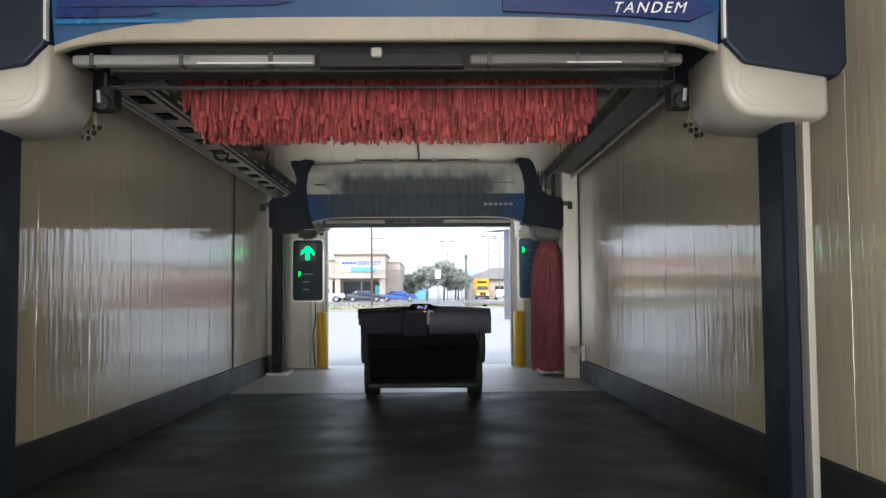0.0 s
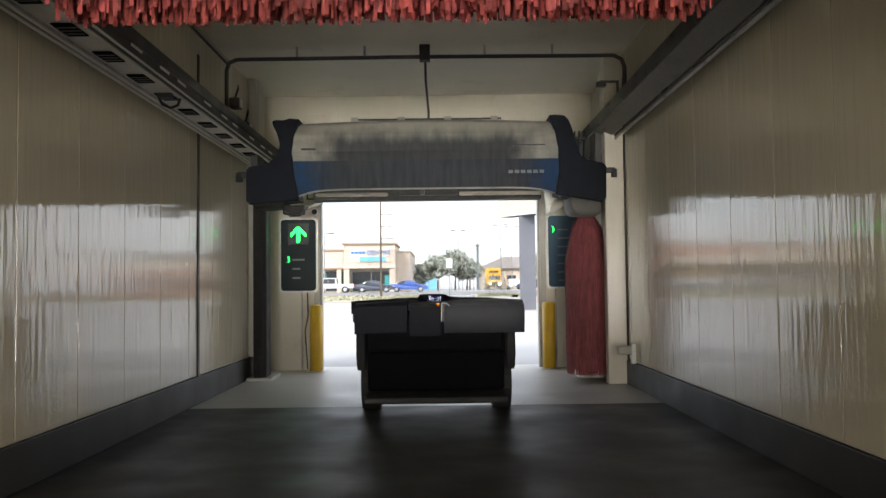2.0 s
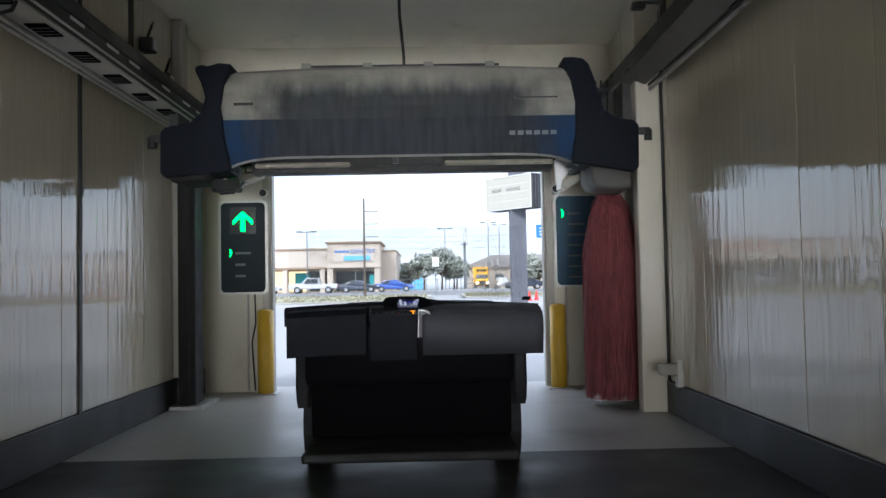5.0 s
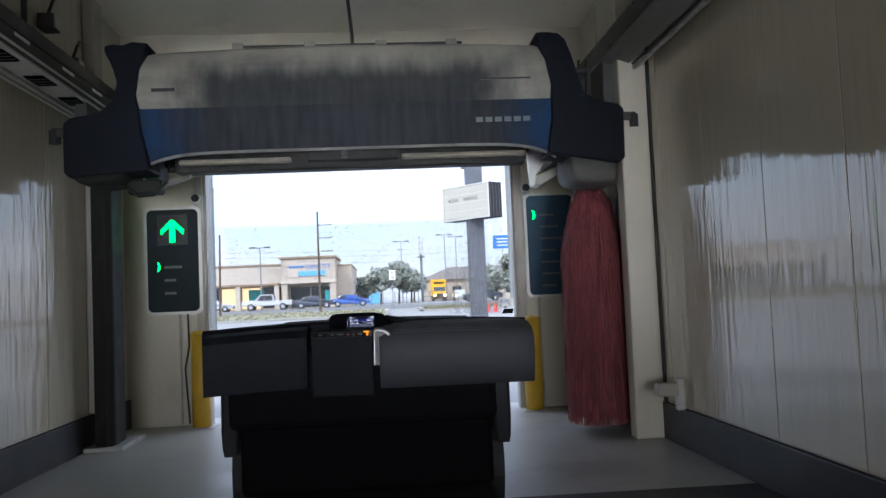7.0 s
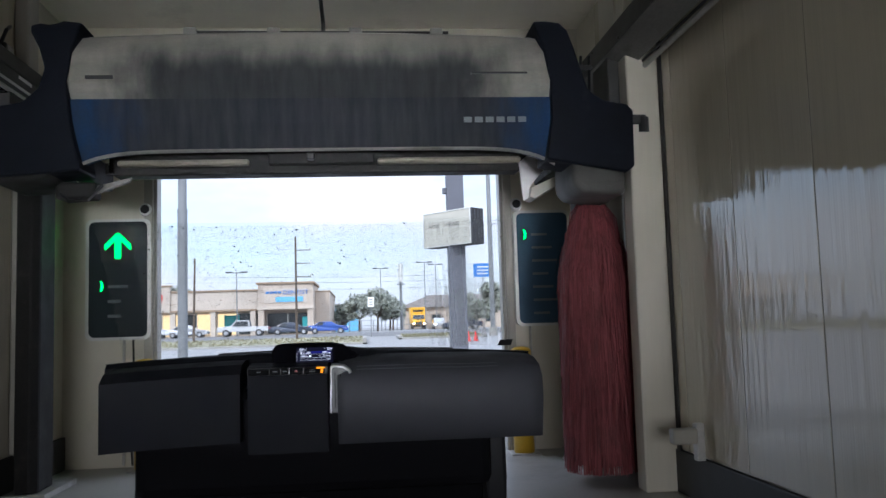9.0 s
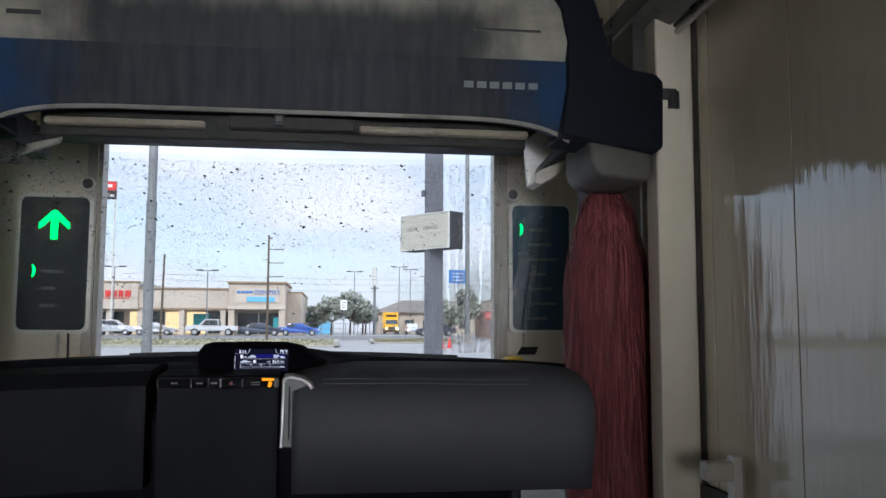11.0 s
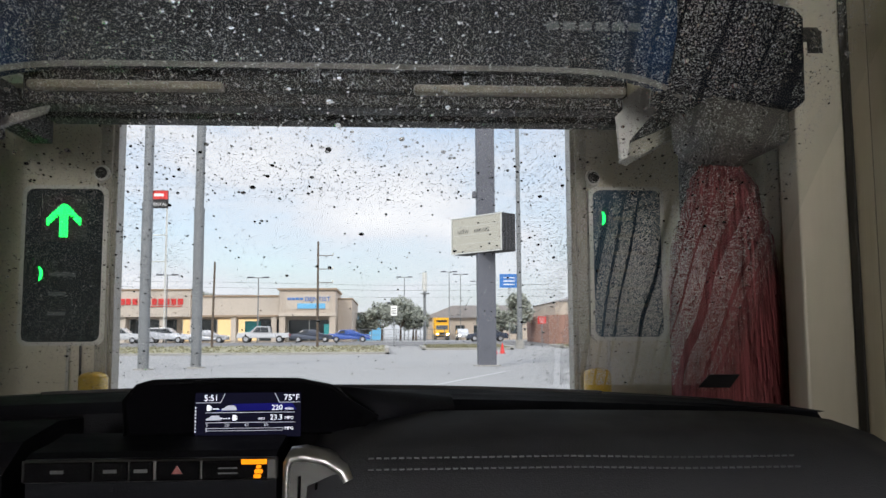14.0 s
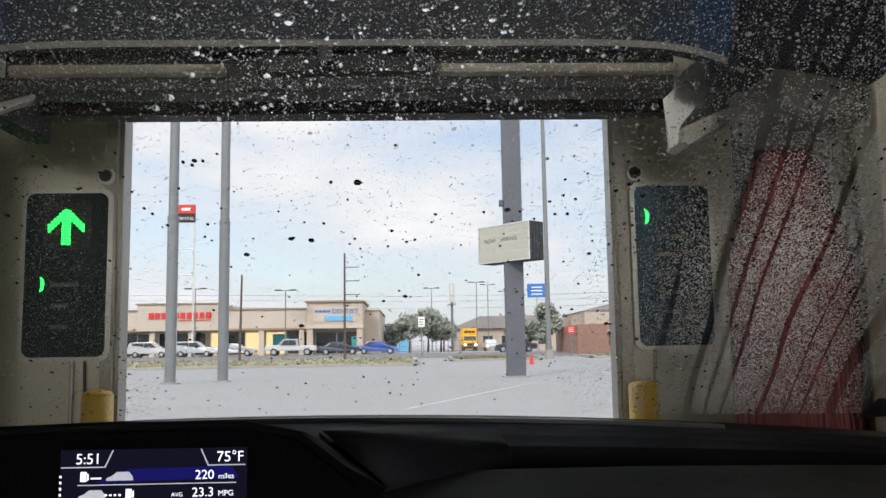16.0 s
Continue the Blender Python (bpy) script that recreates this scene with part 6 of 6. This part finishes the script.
vent_pts = [(-0.108, -0.30), (-0.105, -0.20), (-0.104, -0.128), (-0.098, -0.116), (-0.08, -0.114), (-0.05, -0.120), (-0.026, -0.134), (-0.016, -0.152), (-0.014, -0.20), (-0.014, -0.30)]
inner = [(-0.100, -0.30), (-0.098, -0.20), (-0.097, -0.135), (-0.093, -0.127), (-0.08, -0.126), (-0.053, -0.131), (-0.036, -0.142), (-0.028, -0.157), (-0.026, -0.20), (-0.026, -0.30)]
vent = part("air_vent", prism(vent_pts, "y", 0.600, 0.66), M_BLACK, car)
ring = bmesh.new()
vo = [ring.verts.new((x, 0.592, z)) for x, z in vent_pts]
vi = [ring.verts.new((x, 0.587, z)) for x, z in inner]
vb = [ring.verts.new((x, 0.64, z + 0.002)) for x, z in vent_pts]
vc = [ring.verts.new((x, 0.5995, z)) for x, z in inner]
for rowa, rowb in ((vb, vo), (vo, vi), (vi, vc)):
    for k in range(len(vo) - 1):
        ring.faces.new((rowa[k], rowa[k + 1], rowb[k + 1], rowb[k]))
bmesh.ops.recalc_face_normals(ring, faces=ring.faces)
part("vent_trim", ring, M_SATIN, vent, "satin silver surround", smooth=True)
for k in range(3):
    part("vane", box(-0.086 + 0.021 * k, -0.083 + 0.021 * k, 0.590, 0.5995, -0.28, -0.145 - 0.008 * k, 0.001), M_DASHLOW, vent)
# the scuttle, pillars and what carries the dash
part("windscreen_base", dash_rows(CX - 0.88, CX + 0.90, 24, [(1.46, -0.105), (1.40, -0.078), (1.355, -0.084), (1.355, -0.30), (1.46, -0.30)]), M_BLACK, car)
part("lower_dash", box(CX - 0.70, CX + 0.70, 0.70, 1.30, -0.62, -0.205, 0.04), M_DASHLOW, car)
part("bulkhead", box(CX - 0.72, CX + 0.72, 1.15, 1.35, -1.05, -0.30, 0.03), M_DASHLOW, car)
part("floor_pan", box(CX - 0.72, CX + 0.72, 0.62, 1.35, -1.12, -1.055, 0.02), M_RUBBER, car)
for s in (-1, 1):
    w3 = part("front_wheel", rod((CX + s * 0.62, 1.75, -1.0), (CX + s * 0.82, 1.75, -1.0), 0.32, sides=28), M_RUBBER, car)
    part("front_rim", rod((CX + s * 0.61, 1.75, -1.0), (CX + s * 0.83, 1.75, -1.0), 0.21, sides=18), M_CARGREY, w3)
    part("wheel_arm", box(min(CX + s * 0.5, CX + s * 0.62), max(CX + s * 0.5, CX + s * 0.62), 1.3, 1.80, -1.05, -0.95, 0.02), M_BLACK, car)
    part("pillar_foot", box(min(CX + s * 0.68, CX + s * 0.80), max(CX + s * 0.68, CX + s * 0.80), 0.95, 1.30, -0.30, -0.115, 0.03), M_DASHLOW, car)


# the front end beyond the glass: bonnet, wings, bumper and lamps
rows = []
for y, half, crown in ((1.40, 0.74, -0.10), (1.60, 0.74, -0.115), (1.90, 0.72, -0.15), (2.20, 0.66, -0.21), (2.38, 0.58, -0.30)):
    ring = [(CX + half * k / 8, y, crown - 0.055 * abs(k / 8) ** 2.4 - (0.012 if abs(k) in (4, 5) else 0.0)) for k in range(-8, 9)]
    rows.append(ring + [(x, yy, z - 0.03) for x, yy, z in reversed(ring)])
part("bonnet", loft(rows), M_BODY, car, smooth=True)
for s in (-1, 1):
    arch = [(1.32, -0.86), (1.36, -0.72), (1.50, -0.60), (1.75, -0.55), (2.00, -0.60), (2.14, -0.72), (2.18, -0.86), (2.40, -0.84), (2.44, -0.52), (2.36, -0.32), (1.90, -0.215), (1.36, -0.165)]
    part("wing", prism(arch, "x", min(CX + s * 0.755, CX + s * 0.86), max(CX + s * 0.755, CX + s * 0.86), 0.02), M_BODY, car)
    part("headlamp", prism([(2.38, -0.50), (2.38, -0.36), (2.20, -0.30), (2.16, -0.38)], "x", min(CX + s * 0.60, CX + s * 0.752), max(CX + s * 0.60, CX + s * 0.752), 0.015), M_BLACK, car)
bumper = part("bumper", prism([(CX - 0.86, 2.42), (CX - 0.60, 2.50), (CX, 2.54), (CX + 0.60, 2.50), (CX + 0.86, 2.42), (CX + 0.60, 2.40), (CX - 0.60, 2.40)], "z", -1.05, -0.52, 0.02), M_BODY, car)
part("grille", prism([(CX - 0.42, 2.505), (CX + 0.42, 2.505), (CX + 0.42, 2.40), (CX - 0.42, 2.40)], "z", -0.50, -0.34, 0.01), M_BLACK, car)


def glass_point(u, v, lift=0.0):
    """A point of the windscreen: u across (-1 to 1), v from its foot (0) to its head (1)."""
    x = CX + u * (0.88 - 0.15 * v)
    bow = 0.09 * (1 - u * u)
    y = 1.22 + bow - 0.93 * v
    z = -0.085 + 0.50 * v + 0.035 * math.sin(math.pi * v)
    return Vector((x, y + lift * 0.5, z + lift * 0.87))


gv, gf = [], []
NU, NV = 24, 14
for lift in (-0.0025, 0.0):
    for j in range(NV + 1):
        for i in range(NU + 1):
            gv.append(tuple(glass_point(2 * i / NU - 1, j / NV, lift)))
row = NU + 1
for j in range(NV):
    for i in range(NU):
        a = j * row + i
        gf.append((a, a + 1, a + row + 1, a + row))
screen_glass = raw_part("windscreen", gv[: row * (NV + 1)], gf, M_WINDSCREEN, car, "clear wet windscreen glass", smooth=True)
screen_glass.visible_shadow = False

# water on the glass
rng = np.random.RandomState(5)


def scatter(count, small, large, stretch, sides, rise, side=-0.86):
    """Domes of water with flat feet, scattered on the glass; more small ones than large."""
    u = rng.uniform(side, 0.97, count) if side < 0 else rng.triangular(side, 0.74, 1.0, count)
    v = rng.uniform(0.01, 0.97, count) ** 0.9
    # runnels have washed clear lanes down one side of the glass
    lane = (CX + u * (0.88 - 0.15 * v) + 0.13 * v) / 0.034
    lane = lane + 0.30 * np.sin(lane * 1.9) + 0.05 * np.sin(v * 23 + lane)
    keep = (u < 0.60) | (lane - np.floor(lane) > 0.20 + 0.10 * np.sin(lane * 0.7)) | (large > 0.0012)
    # the middle is thinned to mimic drops lost against the bright sky
    clear = np.clip(np.minimum.reduce([(u + 0.20) / 0.05, (0.50 - u) / 0.05, (0.58 - v) / 0.04]), 0, 1)
    above = np.clip(np.minimum.reduce([(u + 0.20) / 0.05, (0.52 - u) / 0.05, (v - 0.54) / 0.04]), 0, 1)
    keep &= rng.uniform(0, 1, count) > (clear * 0.80 + above * 0.10 if large < 0.0015 else clear * 0.68)
    if side > 0:  # the side mist thins towards the head of the glass
        keep &= rng.uniform(0, 1, count) > 0.90 * np.clip((v - 0.36) / 0.22, 0, 1)
    u, v = u[keep], v[keep]
    count = len(u)
    r, tall = small + (large - small) * rng.uniform(0, 1, count) ** 1.8, rng.uniform(0.9, stretch, count)
    cx = CX + u * (0.88 - 0.15 * v)
    cy = 1.22 + 0.09 * (1 - u * u) - 0.93 * v + 0.0002
    cz = -0.085 + 0.50 * v + 0.035 * np.sin(np.pi * v) + 0.00035
    # the foot has corners of its own, so that it stays flat while the dome is smooth
    rings = [(1.0, 0.0), (1.0, 0.0)] + ([(0.74, 0.62)] if sides > 5 else [])
    per = sides * len(rings) + 1
    points = np.zeros((count, per, 3))
    turn = rng.uniform(0, 6.28, count)
    for j, (wide, up) in enumerate(rings):
        for i in range(sides):
            a = turn + 2 * np.pi * i / sides
            px, pv = r * wide * np.cos(a), r * wide * np.sin(a) * tall
            points[:, j * sides + i] = np.stack([cx + px, cy - 0.87 * pv + 0.5 * r * rise * up, cz + 0.5 * pv + 0.87 * r * rise * up], 1)
    points[:, -1] = np.stack([cx, cy + 0.5 * r * rise, cz + 0.87 * r * rise], 1)
    pattern = [tuple(sides - 1 - i for i in range(sides))]
    for j in range(1, len(rings) - 1):
        pattern += [(j * sides + i, j * sides + (i + 1) % sides, (j + 1) * sides + (i + 1) % sides, (j + 1) * sides + i) for i in range(sides)]
    top = (len(rings) - 1) * sides
    pattern += [(top + i, top + (i + 1) % sides, per - 1) for i in range(sides)]
    faces = []
    for p in pattern:
        faces += (np.array(p)[None, :] + per * np.arange(count)[:, None]).tolist()
    return points.reshape(-1, 3).tolist(), faces


for name, label, water_kind, args in (
    ("water_mist", "fine milky rinse droplets", M_MIST, (92000, 0.00030, 0.00080, 1.25, 5, 0.8)),
    ("side_mist", "fine milky rinse droplets", M_MIST, (140000, 0.00034, 0.00100, 1.25, 5, 0.8, 0.54)),
    ("bead_mist", "fine clear water beads", M_FINE, (60000, 0.00034, 0.00090, 1.25, 5, 0.92)),
    ("water_drops", "clear water drops", M_WATER, (4200, 0.0009, 0.0021, 1.35, 8, 0.70)),
    ("large_drops", "large clear water drops", M_WATER, (230, 0.0020, 0.0044, 1.2, 12, 0.45)),
):
    drops = raw_part(name, *scatter(*args), water_kind, car, label, "stuff", smooth=True)
    drops.visible_shadow = False

sticker = part("windscreen_sticker", loft([[tuple(glass_point(uu, vv, -0.004 - d)) for uu, vv in ((0.93, 0.015), (1.0, 0.015), (1.01, 0.06), (0.945, 0.06))] for d in (0.0, 0.0006)]), M_BLACK, car, "black windscreen sticker")
